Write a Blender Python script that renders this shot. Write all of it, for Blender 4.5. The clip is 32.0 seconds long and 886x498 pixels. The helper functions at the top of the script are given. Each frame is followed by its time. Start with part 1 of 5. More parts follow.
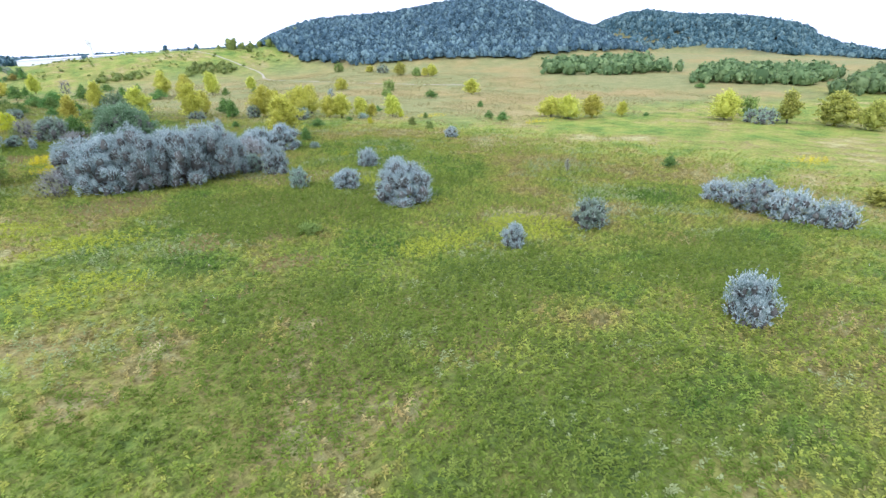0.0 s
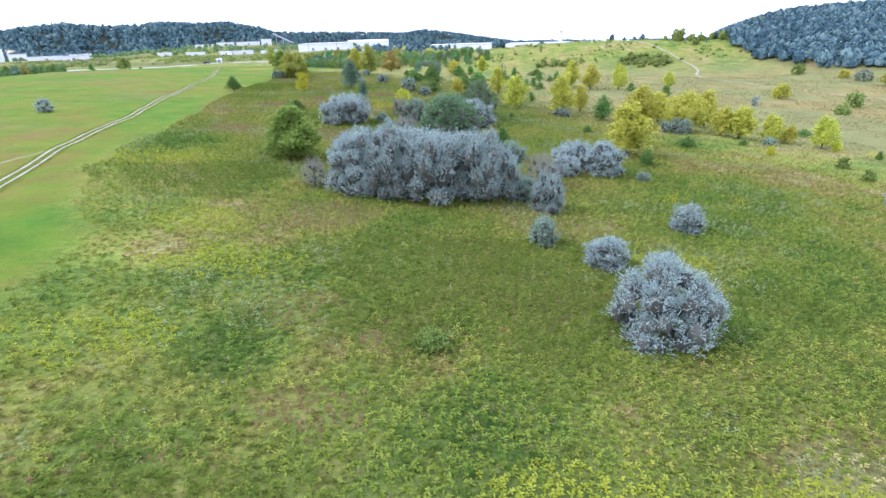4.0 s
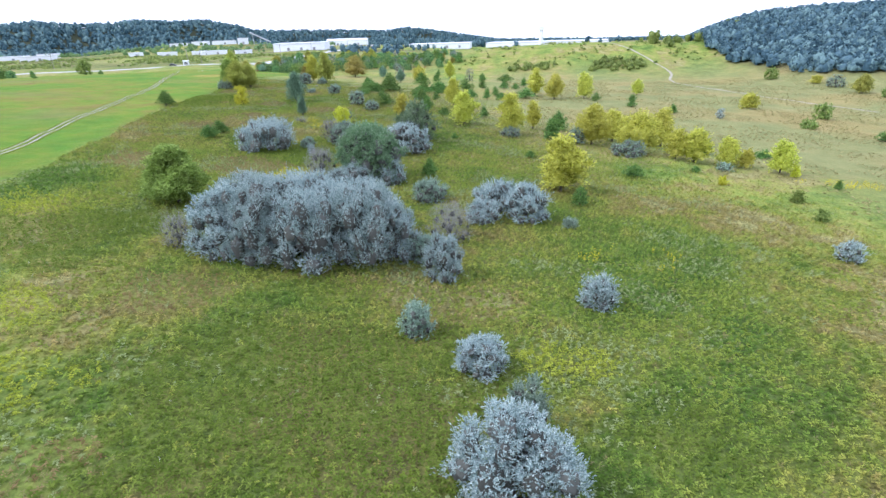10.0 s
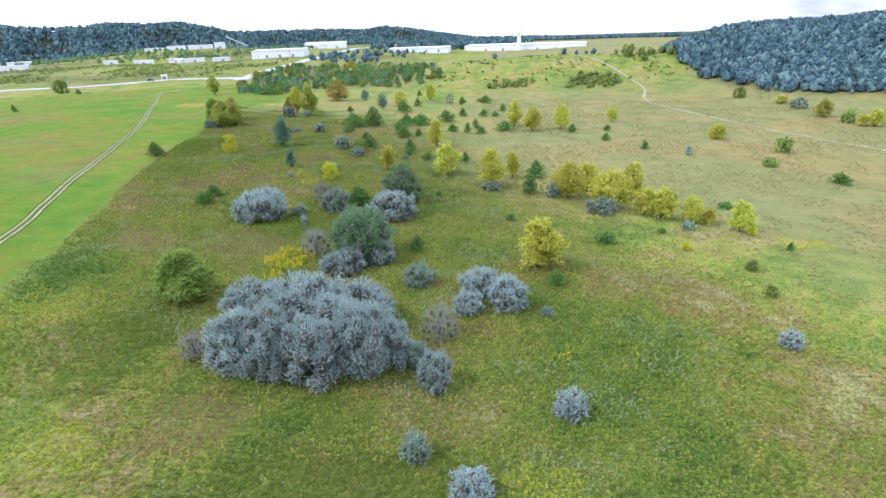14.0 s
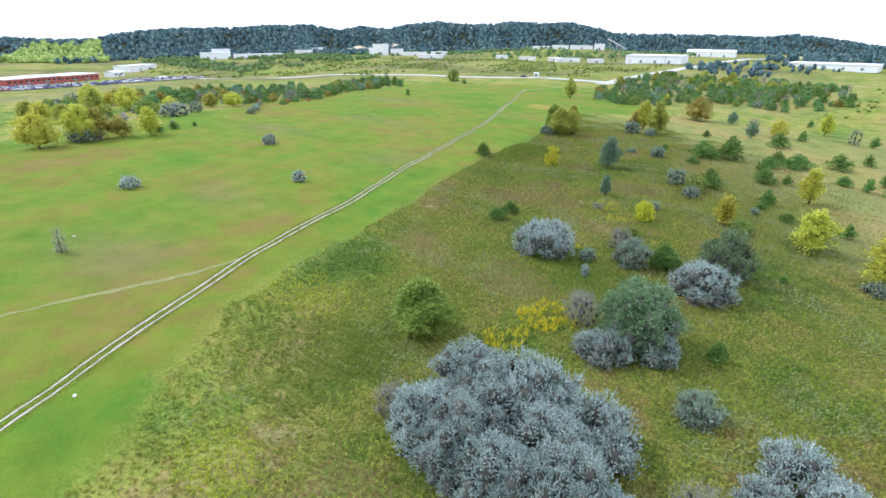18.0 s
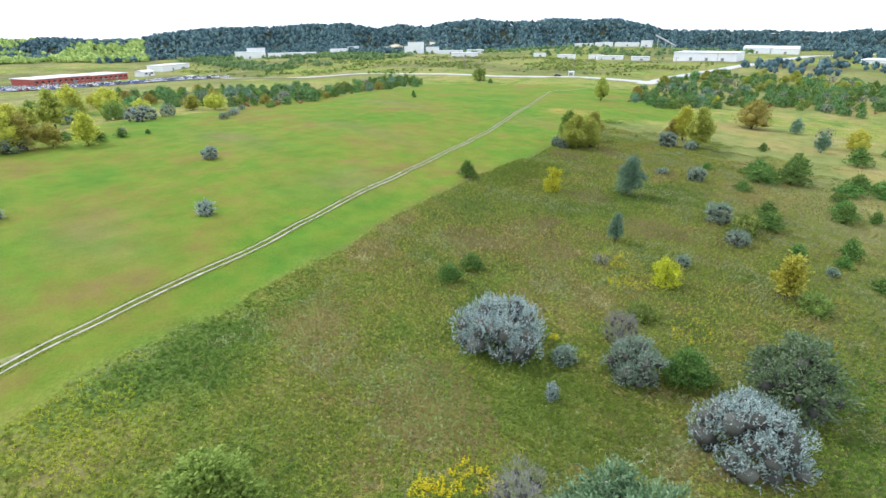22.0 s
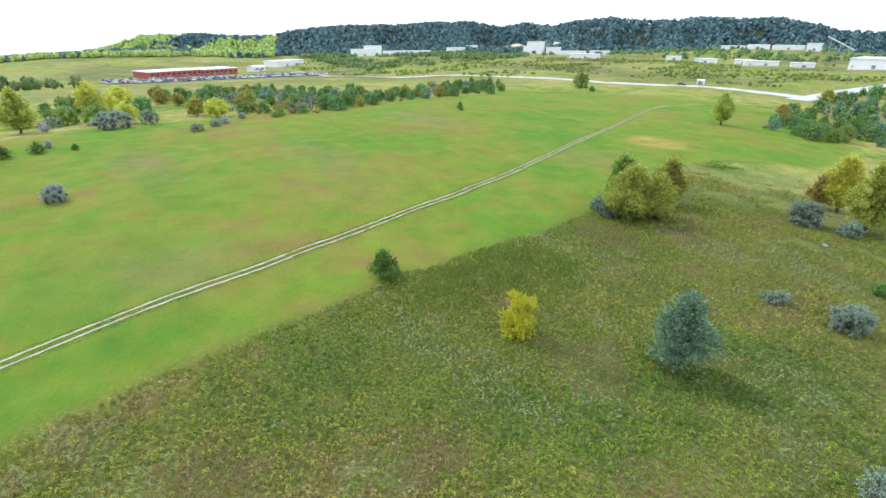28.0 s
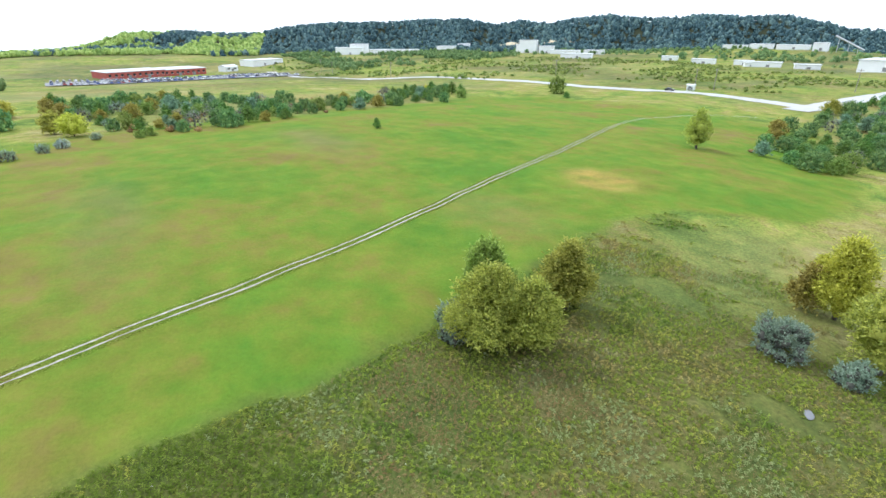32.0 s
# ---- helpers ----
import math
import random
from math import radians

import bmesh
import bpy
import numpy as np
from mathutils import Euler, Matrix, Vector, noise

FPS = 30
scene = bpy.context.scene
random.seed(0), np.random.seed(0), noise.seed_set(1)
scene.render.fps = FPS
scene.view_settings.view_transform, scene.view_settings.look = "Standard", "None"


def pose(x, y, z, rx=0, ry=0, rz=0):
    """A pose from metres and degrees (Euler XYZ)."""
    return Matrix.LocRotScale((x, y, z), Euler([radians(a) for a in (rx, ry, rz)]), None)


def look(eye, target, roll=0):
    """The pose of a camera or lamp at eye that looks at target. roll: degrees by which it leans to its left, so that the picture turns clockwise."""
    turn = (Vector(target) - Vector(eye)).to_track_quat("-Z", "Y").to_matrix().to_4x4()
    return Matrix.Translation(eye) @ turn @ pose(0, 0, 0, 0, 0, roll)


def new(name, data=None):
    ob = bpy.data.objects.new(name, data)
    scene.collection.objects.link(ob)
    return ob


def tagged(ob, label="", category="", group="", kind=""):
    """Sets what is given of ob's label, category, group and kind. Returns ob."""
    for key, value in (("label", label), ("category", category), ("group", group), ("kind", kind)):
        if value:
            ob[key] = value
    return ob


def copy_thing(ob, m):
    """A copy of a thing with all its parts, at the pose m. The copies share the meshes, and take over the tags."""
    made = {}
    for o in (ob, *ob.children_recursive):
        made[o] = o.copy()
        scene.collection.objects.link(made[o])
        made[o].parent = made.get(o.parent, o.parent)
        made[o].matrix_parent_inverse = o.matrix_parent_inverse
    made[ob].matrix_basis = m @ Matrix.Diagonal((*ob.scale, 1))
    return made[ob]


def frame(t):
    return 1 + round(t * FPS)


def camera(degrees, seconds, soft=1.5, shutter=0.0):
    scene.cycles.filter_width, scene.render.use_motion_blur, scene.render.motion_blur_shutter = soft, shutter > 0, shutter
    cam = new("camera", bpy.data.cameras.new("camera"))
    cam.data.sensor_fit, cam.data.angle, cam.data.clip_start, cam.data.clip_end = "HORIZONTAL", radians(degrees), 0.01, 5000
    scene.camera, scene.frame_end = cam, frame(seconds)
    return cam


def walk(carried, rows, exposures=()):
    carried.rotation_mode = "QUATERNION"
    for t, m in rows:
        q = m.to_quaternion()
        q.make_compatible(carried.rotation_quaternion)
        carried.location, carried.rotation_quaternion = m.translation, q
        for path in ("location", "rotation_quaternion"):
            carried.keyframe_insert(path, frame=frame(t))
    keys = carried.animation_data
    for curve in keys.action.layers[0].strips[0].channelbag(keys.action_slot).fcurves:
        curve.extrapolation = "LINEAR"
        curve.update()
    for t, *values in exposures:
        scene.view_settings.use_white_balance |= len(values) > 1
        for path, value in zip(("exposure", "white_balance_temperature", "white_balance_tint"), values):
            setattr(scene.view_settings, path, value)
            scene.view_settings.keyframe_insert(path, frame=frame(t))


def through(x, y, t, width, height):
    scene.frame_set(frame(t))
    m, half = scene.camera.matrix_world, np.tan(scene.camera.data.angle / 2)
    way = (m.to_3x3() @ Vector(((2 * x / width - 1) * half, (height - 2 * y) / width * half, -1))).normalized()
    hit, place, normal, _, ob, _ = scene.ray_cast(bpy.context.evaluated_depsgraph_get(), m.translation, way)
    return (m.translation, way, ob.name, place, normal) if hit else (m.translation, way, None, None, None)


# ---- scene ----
cam = camera(80.68, 32.0, soft=1.5)
PATH = [
    (0, (0.00, 0.00, 16.00), (12.123, 13.734, 7.975), -2.79),
    (0.5, (2.79, 1.03, 15.88), (13.923, 15.600, 7.891), -2.66),
    (1, (5.87, 2.40, 15.80), (15.904, 17.754, 7.838), -2.65),
    (1.5, (8.43, 3.98, 15.66), (17.530, 19.925, 7.734), -2.61),
    (2, (11.35, 5.98, 15.49), (18.886, 22.749, 7.619), -2.50),
    (2.5, (13.69, 7.74, 15.55), (19.497, 25.177, 7.665), -2.40),
    (3, (16.13, 10.34, 15.33), (19.587, 28.420, 7.521), -2.24),
    (3.5, (18.05, 12.18, 15.18), (19.619, 30.549, 7.436), -2.04),
    (4, (20.26, 14.95, 15.08), (19.047, 33.358, 7.355), -1.97),
    (4.5, (22.03, 17.12, 14.96), (19.543, 35.401, 7.239), -2.06),
    (6.5, (27.20, 23.07, 13.97), (22.963, 41.061, 6.328), -1.51),
    (7, (28.06, 24.08, 13.88), (26.088, 42.423, 6.151), -1.94),
    (7.5, (28.42, 24.50, 13.95), (27.878, 42.908, 6.147), -1.96),
    (8, (28.81, 24.86, 14.17), (28.479, 43.248, 6.322), -2.01),
    (8.5, (28.93, 24.81, 14.64), (28.683, 43.202, 6.772), -1.96),
    (9, (28.76, 24.68, 15.31), (28.539, 43.067, 7.450), -2.03),
    (9.5, (28.49, 24.34, 16.41), (27.919, 42.727, 8.569), -1.99),
    (10, (28.51, 23.91, 17.68), (27.741, 42.295, 9.834), -1.95),
    (10.5, (28.30, 23.74, 18.89), (28.285, 42.118, 11.000), -2.04),
    (11, (28.24, 23.56, 20.25), (28.317, 41.932, 12.351), -1.99),
    (11.5, (28.13, 23.33, 21.79), (28.222, 41.690, 13.874), -2.00),
    (12, (28.06, 23.18, 23.40), (28.114, 41.527, 15.453), -2.07),
    (12.5, (28.09, 22.97, 25.03), (28.118, 41.323, 17.075), -2.08),
    (13, (28.14, 22.88, 26.67), (28.145, 41.219, 18.684), -2.12),
    (13.5, (28.25, 22.82, 28.30), (28.201, 41.131, 20.258), -2.19),
    (14, (28.35, 23.19, 29.36), (28.237, 41.488, 21.299), -2.33),
    (14.5, (28.47, 24.04, 29.87), (28.302, 42.326, 21.779), -2.35),
    (16.5, (29.34, 30.78, 30.53), (28.592, 49.077, 22.490), -2.32),
    (17, (29.10, 33.17, 30.56), (26.345, 51.311, 22.617), -1.74),
    (17.5, (29.02, 35.98, 30.50), (21.477, 52.784, 22.697), -0.60),
    (18, (29.23, 39.04, 30.47), (18.025, 53.684, 22.727), -0.23),
    (18.5, (29.03, 42.11, 30.42), (16.785, 55.894, 22.673), -0.17),
    (19, (28.44, 45.21, 30.25), (16.091, 58.906, 22.497), -0.21),
    (19.5, (27.73, 48.45, 30.05), (15.370, 62.127, 22.290), -0.31),
    (20, (26.98, 52.02, 29.82), (14.633, 65.690, 22.043), -0.46),
    (20.5, (26.23, 55.78, 29.63), (13.858, 69.440, 21.843), -0.48),
    (21, (25.23, 59.69, 29.17), (12.756, 73.260, 21.399), -0.57),
    (21.5, (24.21, 63.58, 28.92), (11.851, 77.244, 21.141), -0.66),
    (22, (23.21, 67.65, 28.59), (10.809, 81.284, 20.819), -0.70),
    (22.5, (22.29, 71.46, 28.37), (9.925, 85.123, 20.600), -0.72),
    (23, (21.26, 75.97, 28.18), (8.855, 89.597, 20.400), -0.84),
    (23.5, (20.37, 79.88, 28.02), (7.706, 93.267, 20.246), -0.95),
    (24, (19.24, 84.32, 27.74), (5.796, 96.936, 20.004), -0.76),
    (24.5, (18.20, 88.17, 27.62), (3.937, 99.869, 19.884), -0.60),
    (25, (16.94, 92.57, 27.47), (2.116, 103.559, 19.749), -0.55),
    (25.5, (15.89, 96.34, 27.60), (0.908, 107.102, 19.866), -0.52),
    (27.5, (9.33, 112.79, 26.95), (-5.970, 123.087, 19.214), -0.30),
    (28, (7.57, 117.26, 27.07), (-7.733, 127.542, 19.317), -0.27),
    (28.5, (6.02, 121.20, 27.24), (-9.266, 131.496, 19.487), -0.25),
    (29, (4.24, 125.82, 27.39), (-11.043, 136.115, 19.619), -0.26),
    (29.5, (2.81, 129.83, 27.52), (-12.564, 139.989, 19.742), -0.19),
    (30, (1.18, 134.23, 27.67), (-14.258, 144.287, 19.871), -0.15),
    (30.5, (-0.11, 138.11, 27.77), (-15.527, 148.177, 19.963), -0.10),
    (31, (-2.16, 143.24, 27.63), (-17.555, 153.333, 19.816), -0.21),
    (31.5, (-3.68, 147.53, 27.64), (-19.064, 157.631, 19.810), -0.24),
    (32, (-5.36, 152.29, 27.52), (-20.733, 162.406, 19.684), -0.17),
]
walk(cam, [(t, look(eye, target, roll)) for t, eye, target, roll in PATH], [(0, 0.17, 5450, 24), (10, 0.14, 5450, 21), (14, 0.05, 5600, 19), (19, 0.0, 5850, 14), (25, 0.0, 5980, 11), (32, 0.02, 5930, 9)])

# ---- daylight: a bright, mostly clouded sky with a soft low-contrast sun ----
def make_sky():
    w = bpy.data.worlds.new("sky")
    scene.world = w
    w.use_nodes = True
    t = w.node_tree
    t.nodes.clear()
    out = t.nodes.new("ShaderNodeOutputWorld")
    bg = t.nodes.new("ShaderNodeBackground")
    sky = t.nodes.new("ShaderNodeTexSky")
    sky.sky_type = "NISHITA"
    sky.sun_disc = False
    sky.sun_elevation, sky.sun_rotation = radians(48), radians(SUN_TURN)
    sky.air_density, sky.dust_density = 1.0, 1.5
    co = t.nodes.new("ShaderNodeTexCoord")
    stretch = t.nodes.new("ShaderNodeMapping")
    stretch.inputs["Scale"].default_value = (1.0, 1.0, 3.5)
    t.links.new(co.outputs["Generated"], stretch.inputs["Vector"])
    n = t.nodes.new("ShaderNodeTexNoise")
    n.inputs["Scale"].default_value = 2.1
    n.inputs["Detail"].default_value = 6.0
    t.links.new(stretch.outputs[0], n.inputs["Vector"])
    cover = t.nodes.new("ShaderNodeValToRGB")
    cover.color_ramp.elements[0].position, cover.color_ramp.elements[1].position = 0.30, 0.44
    t.links.new(n.outputs[0], cover.inputs[0])
    scale = t.nodes.new("ShaderNodeMix")
    scale.data_type, scale.blend_type = "RGBA", "MULTIPLY"
    scale.inputs[0].default_value = 1.0
    scale.inputs[7].default_value = (0.20, 0.20, 0.20, 1)
    t.links.new(sky.outputs[0], scale.inputs[6])
    mix = t.nodes.new("ShaderNodeMix")
    mix.data_type = "RGBA"
    mix.inputs[7].default_value = (1.55, 1.62, 1.72, 1)
    t.links.new(cover.outputs[0], mix.inputs[0])
    t.links.new(scale.outputs[2], mix.inputs[6])
    t.links.new(mix.outputs[2], bg.inputs[0])
    bg.inputs[1].default_value = 1.0
    t.links.new(bg.outputs[0], out.inputs[0])


SUN_TURN = 250
make_sky()
sun = new("sun", bpy.data.lights.new("sun", "SUN"))
sun.data.energy, sun.data.angle, sun.data.color = 2.4, radians(8), (1.0, 0.95, 0.86)
sun.matrix_world = look((0, 0, 0), (-math.sin(radians(SUN_TURN)) * math.cos(radians(48)), -math.cos(radians(SUN_TURN)) * math.cos(radians(48)), -math.sin(radians(48))))

# ---- materials ----
def nodes_of(name):
    m = bpy.data.materials.new(name)
    m.use_nodes = True
    t = m.node_tree
    t.nodes.clear()
    out = t.nodes.new("ShaderNodeOutputMaterial")
    return m, t, out


def ramp(t, source, stops):
    r = t.nodes.new("ShaderNodeValToRGB")
    while len(r.color_ramp.elements) < len(stops):
        r.color_ramp.elements.new(0.5)
    for e, (p, c) in zip(r.color_ramp.elements, stops):
        e.position, e.color = p, (*c, 1)
    t.links.new(source, r.inputs[0])
    return r.outputs[0]


def noise_node(t, scale, detail=4.0, rough=0.55, where=None):
    n = t.nodes.new("ShaderNodeTexNoise")
    n.inputs["Scale"].default_value = scale
    n.inputs["Detail"].default_value = detail
    n.inputs["Roughness"].default_value = rough
    if where is not None:
        t.links.new(where, n.inputs["Vector"])
    return n.outputs[0]


def mix_rgb(t, fac, a, b, mode="MIX"):
    m = t.nodes.new("ShaderNodeMix")
    m.data_type, m.blend_type = "RGBA", mode
    if isinstance(fac, float):
        m.inputs[0].default_value = fac
    else:
        t.links.new(fac, m.inputs[0])
    for sock, v in ((m.inputs[6], a), (m.inputs[7], b)):
        if isinstance(v, tuple):
            sock.default_value = (*v, 1)
        else:
            t.links.new(v, sock)
    return m.outputs[2]


def maths(t, op, a, b=0.0):
    m = t.nodes.new("ShaderNodeMath")
    m.operation = op
    for sock, v in ((m.inputs[0], a), (m.inputs[1], b)):
        if isinstance(v, (int, float)):
            sock.default_value = v
        else:
            t.links.new(v, sock)
    return m.outputs[0]


def object_coords(t):
    return t.nodes.new("ShaderNodeTexCoord").outputs["Object"]


def world_place(t):
    return t.nodes.new("ShaderNodeNewGeometry").outputs["Position"]


def leaf_material(name, stops, gloss=0.45, through=0.35, tint=0.25, patches=1.5):
    """Leaves: colour from leaf to leaf and from plant to plant, with some light passing through."""
    m, t, out = nodes_of(name)
    geo = t.nodes.new("ShaderNodeNewGeometry")
    info = t.nodes.new("ShaderNodeObjectInfo")
    patch = noise_node(t, patches, 4.0, 0.6, world_place(t))
    pick = maths(t, "ADD", maths(t, "MULTIPLY", geo.outputs["Random Per Island"], 0.55), maths(t, "MULTIPLY", patch, 0.45))
    col = ramp(t, pick, stops)
    shift = maths(t, "ADD", maths(t, "MULTIPLY", info.outputs["Random"], tint), 1.0 - tint / 2)
    hsv = t.nodes.new("ShaderNodeHueSaturation")
    t.links.new(col, hsv.inputs["Color"])
    t.links.new(shift, hsv.inputs["Value"])
    t.links.new(maths(t, "ADD", maths(t, "MULTIPLY", info.outputs["Random"], 0.03), 0.492), hsv.inputs["Hue"])
    p = t.nodes.new("ShaderNodeBsdfPrincipled")
    p.inputs["Roughness"].default_value = gloss
    p.inputs["Specular IOR Level"].default_value = 0.15
    t.links.new(hsv.outputs[0], p.inputs["Base Color"])
    tr = t.nodes.new("ShaderNodeBsdfTranslucent")
    t.links.new(hsv.outputs[0], tr.inputs["Color"])
    mx = t.nodes.new("ShaderNodeMixShader")
    mx.inputs[0].default_value = through
    t.links.new(p.outputs[0], mx.inputs[1])
    t.links.new(tr.outputs[0], mx.inputs[2])
    t.links.new(mx.outputs[0], out.inputs[0])
    return m


def plain_material(name, low, high, scale=3.0, rough=0.7, metal=0.0, bump=0.2, fine=40.0):
    """Paint, metal, stone: two scales of variation and a fine relief."""
    m, t, out = nodes_of(name)
    co = object_coords(t)
    big, small = noise_node(t, scale, 5.0, 0.6, co), noise_node(t, fine, 3.0, 0.6, co)
    both = maths(t, "ADD", maths(t, "MULTIPLY", big, 0.7), maths(t, "MULTIPLY", small, 0.3))
    col = ramp(t, both, [(0.3, low), (0.7, high)])
    p = t.nodes.new("ShaderNodeBsdfPrincipled")
    p.inputs["Roughness"].default_value = rough
    p.inputs["Metallic"].default_value = metal
    t.links.new(col, p.inputs["Base Color"])
    b = t.nodes.new("ShaderNodeBump")
    b.inputs["Strength"].default_value = bump
    b.inputs["Distance"].default_value = 0.05
    t.links.new(small, b.inputs["Height"])
    t.links.new(b.outputs[0], p.inputs["Normal"])
    t.links.new(p.outputs[0], out.inputs[0])
    return m


def meadow_colour(t, co):
    """The mosaic of green, olive, yellowing and brown stands in the weeds."""
    n = maths(t, "MULTIPLY", noise_node(t, 0.055, 3.0, 0.5, co), 0.45)
    n = maths(t, "ADD", n, maths(t, "MULTIPLY", noise_node(t, 0.21, 4.0, 0.6, co), 0.35))
    n = maths(t, "ADD", n, maths(t, "MULTIPLY", noise_node(t, 1.1, 3.0, 0.6, co), 0.20))
    return ramp(t, n, [(0.40, (0.105, 0.182, 0.030)), (0.45, (0.158, 0.226, 0.038)), (0.49, (0.205, 0.250, 0.045)), (0.53, (0.250, 0.262, 0.056)), (0.57, (0.255, 0.215, 0.074)), (0.61, (0.325, 0.315, 0.125))])


def weed_material(name, stops=None, through=0.35, patches=1.5):
    """Leaves of the meadow: the shade of each plant, over the mosaic of the ground or within the stand's own colours."""
    m, t, out = nodes_of(name)
    geo = t.nodes.new("ShaderNodeNewGeometry")
    own = t.nodes.new("ShaderNodeAttribute")
    own.attribute_name = "shade"
    if stops:
        patch = noise_node(t, patches, 4.0, 0.6, geo.outputs["Position"])
        col = ramp(t, maths(t, "ADD", maths(t, "MULTIPLY", own.outputs["Fac"], 0.55), maths(t, "MULTIPLY", patch, 0.45)), stops)
    else:
        hsv = t.nodes.new("ShaderNodeHueSaturation")
        t.links.new(meadow_colour(t, geo.outputs["Position"]), hsv.inputs["Color"])
        t.links.new(maths(t, "ADD", maths(t, "MULTIPLY", own.outputs["Fac"], 1.35), 0.52), hsv.inputs["Value"])
        t.links.new(maths(t, "ADD", maths(t, "MULTIPLY", own.outputs["Fac"], -0.03), 0.513), hsv.inputs["Hue"])
        col = hsv.outputs[0]
    d = t.nodes.new("ShaderNodeBsdfDiffuse")
    t.links.new(col, d.inputs["Color"])
    tr = t.nodes.new("ShaderNodeBsdfTranslucent")
    t.links.new(col, tr.inputs["Color"])
    mx = t.nodes.new("ShaderNodeMixShader")
    mx.inputs[0].default_value = through
    t.links.new(d.outputs[0], mx.inputs[1])
    t.links.new(tr.outputs[0], mx.inputs[2])
    t.links.new(mx.outputs[0], out.inputs[0])
    return m


SILVER = leaf_material("silver_leaf", [(0.15, (0.120, 0.172, 0.155)), (0.42, (0.272, 0.360, 0.328)), (0.60, (0.440, 0.545, 0.500)), (0.85, (0.660, 0.710, 0.665))], 0.5, 0.25, 0.2, 0.9)
SILVER_GREEN = leaf_material("silver_green_leaf", [(0.15, (0.106, 0.166, 0.113)), (0.45, (0.224, 0.311, 0.218)), (0.65, (0.356, 0.449, 0.337)), (0.9, (0.568, 0.660, 0.541))], 0.5, 0.25, 0.3)
TWIGGY = leaf_material("bare_twig_leaf", [(0.15, (0.150, 0.150, 0.132)), (0.5, (0.275, 0.275, 0.245)), (0.9, (0.430, 0.430, 0.390))], 0.7, 0.1)
GREEN = leaf_material("green_leaf", [(0.15, (0.099, 0.154, 0.033)), (0.5, (0.242, 0.319, 0.077)), (0.9, (0.462, 0.528, 0.143))], 0.5, 0.45)
YELLOW = leaf_material("yellow_leaf", [(0.15, (0.24, 0.265, 0.040)), (0.45, (0.55, 0.545, 0.078)), (0.9, (0.80, 0.75, 0.165))], 0.5, 0.45)
BRIGHT_YELLOW = leaf_material("bright_yellow_leaf", [(0.15, (0.323, 0.336, 0.020)), (0.5, (0.608, 0.609, 0.040)), (0.9, (0.760, 0.756, 0.100))], 0.5, 0.4)
OLIVE = leaf_material("olive_gold_leaf", [(0.15, (0.170, 0.205, 0.042)), (0.5, (0.410, 0.430, 0.085)), (0.9, (0.720, 0.690, 0.160))], 0.5, 0.45)
RUST = leaf_material("rust_leaf", [(0.15, (0.184, 0.140, 0.040)), (0.5, (0.386, 0.335, 0.080)), (0.9, (0.552, 0.518, 0.140))], 0.5, 0.35)
RED_LEAF = leaf_material("red_leaf", [(0.15, (0.16, 0.085, 0.045)), (0.5, (0.30, 0.16, 0.08)), (0.9, (0.42, 0.25, 0.12))], 0.6, 0.35)
CEDAR = leaf_material("cedar_leaf", [(0.15, (0.050, 0.110, 0.028)), (0.5, (0.130, 0.235, 0.052)), (0.9, (0.300, 0.420, 0.095))], 0.6, 0.2)
BLUE_GREEN = leaf_material("blue_green_leaf", [(0.15, (0.075, 0.145, 0.085)), (0.5, (0.195, 0.315, 0.195)), (0.9, (0.380, 0.520, 0.350))], 0.5, 0.25)
GOLDENROD = weed_material("goldenrod_flower", [(0.15, (0.399, 0.361, 0.019)), (0.5, (0.627, 0.532, 0.019)), (0.9, (0.76, 0.665, 0.048))])
# Leaf colour shifted towards blue, so distance haze is painted into it.
HAZED_WOODS = leaf_material("hazed_woods_leaf", [(0.25, (0.030, 0.070, 0.080)), (0.5, (0.080, 0.155, 0.172)), (0.74, (0.175, 0.270, 0.245))], 0.8, 0.15, 0.1, 0.75)
DARK_BUSH = leaf_material("dark_bush_leaf", [(0.15, (0.056, 0.126, 0.047)), (0.5, (0.160, 0.287, 0.098)), (0.9, (0.376, 0.520, 0.173))], 0.6, 0.2)
# Lightened leaf colour that carries the sunshine of the far hill.
SUN_PAINTED_WOODS = leaf_material("sun_painted_woods_leaf", [(0.2, (0.20, 0.29, 0.08)), (0.5, (0.38, 0.48, 0.13)), (0.8, (0.56, 0.62, 0.20))], 0.8, 0.2, 0.1, 0.04)
TREE_GREEN = leaf_material("yellow_green_leaf", [(0.15, (0.14, 0.21, 0.042)), (0.5, (0.30, 0.41, 0.085)), (0.9, (0.50, 0.62, 0.16))], 0.5, 0.45)
WOOD_EDGE = leaf_material("wood_edge_leaf", [(0.15, (0.075, 0.133, 0.048)), (0.5, (0.159, 0.247, 0.091)), (0.9, (0.298, 0.392, 0.153))], 0.7, 0.3, 0.2, 0.3)
BRIGHT_BLADE = weed_material("bright_blade", [(0.15, (0.230, 0.285, 0.030)), (0.5, (0.365, 0.410, 0.045)), (0.9, (0.500, 0.540, 0.085))])
LUSH_BLADE = weed_material("lush_weed_blade", [(0.15, (0.089, 0.14, 0.02)), (0.5, (0.162, 0.225, 0.036)), (0.85, (0.255, 0.315, 0.061))])
RUSSET_BLADE = weed_material("russet_blade", [(0.15, (0.180, 0.120, 0.055)), (0.5, (0.290, 0.200, 0.095)), (0.9, (0.410, 0.320, 0.155))])
WHITE_FLOWER = weed_material("white_flower", [(0.2, (0.5, 0.5, 0.42)), (0.8, (0.78, 0.78, 0.72))])
WILLOW_GREEN = leaf_material("willow_leaf", [(0.15, (0.085, 0.145, 0.065)), (0.5, (0.17, 0.25, 0.12)), (0.9, (0.33, 0.41, 0.25))], 0.5, 0.3, 0.3)
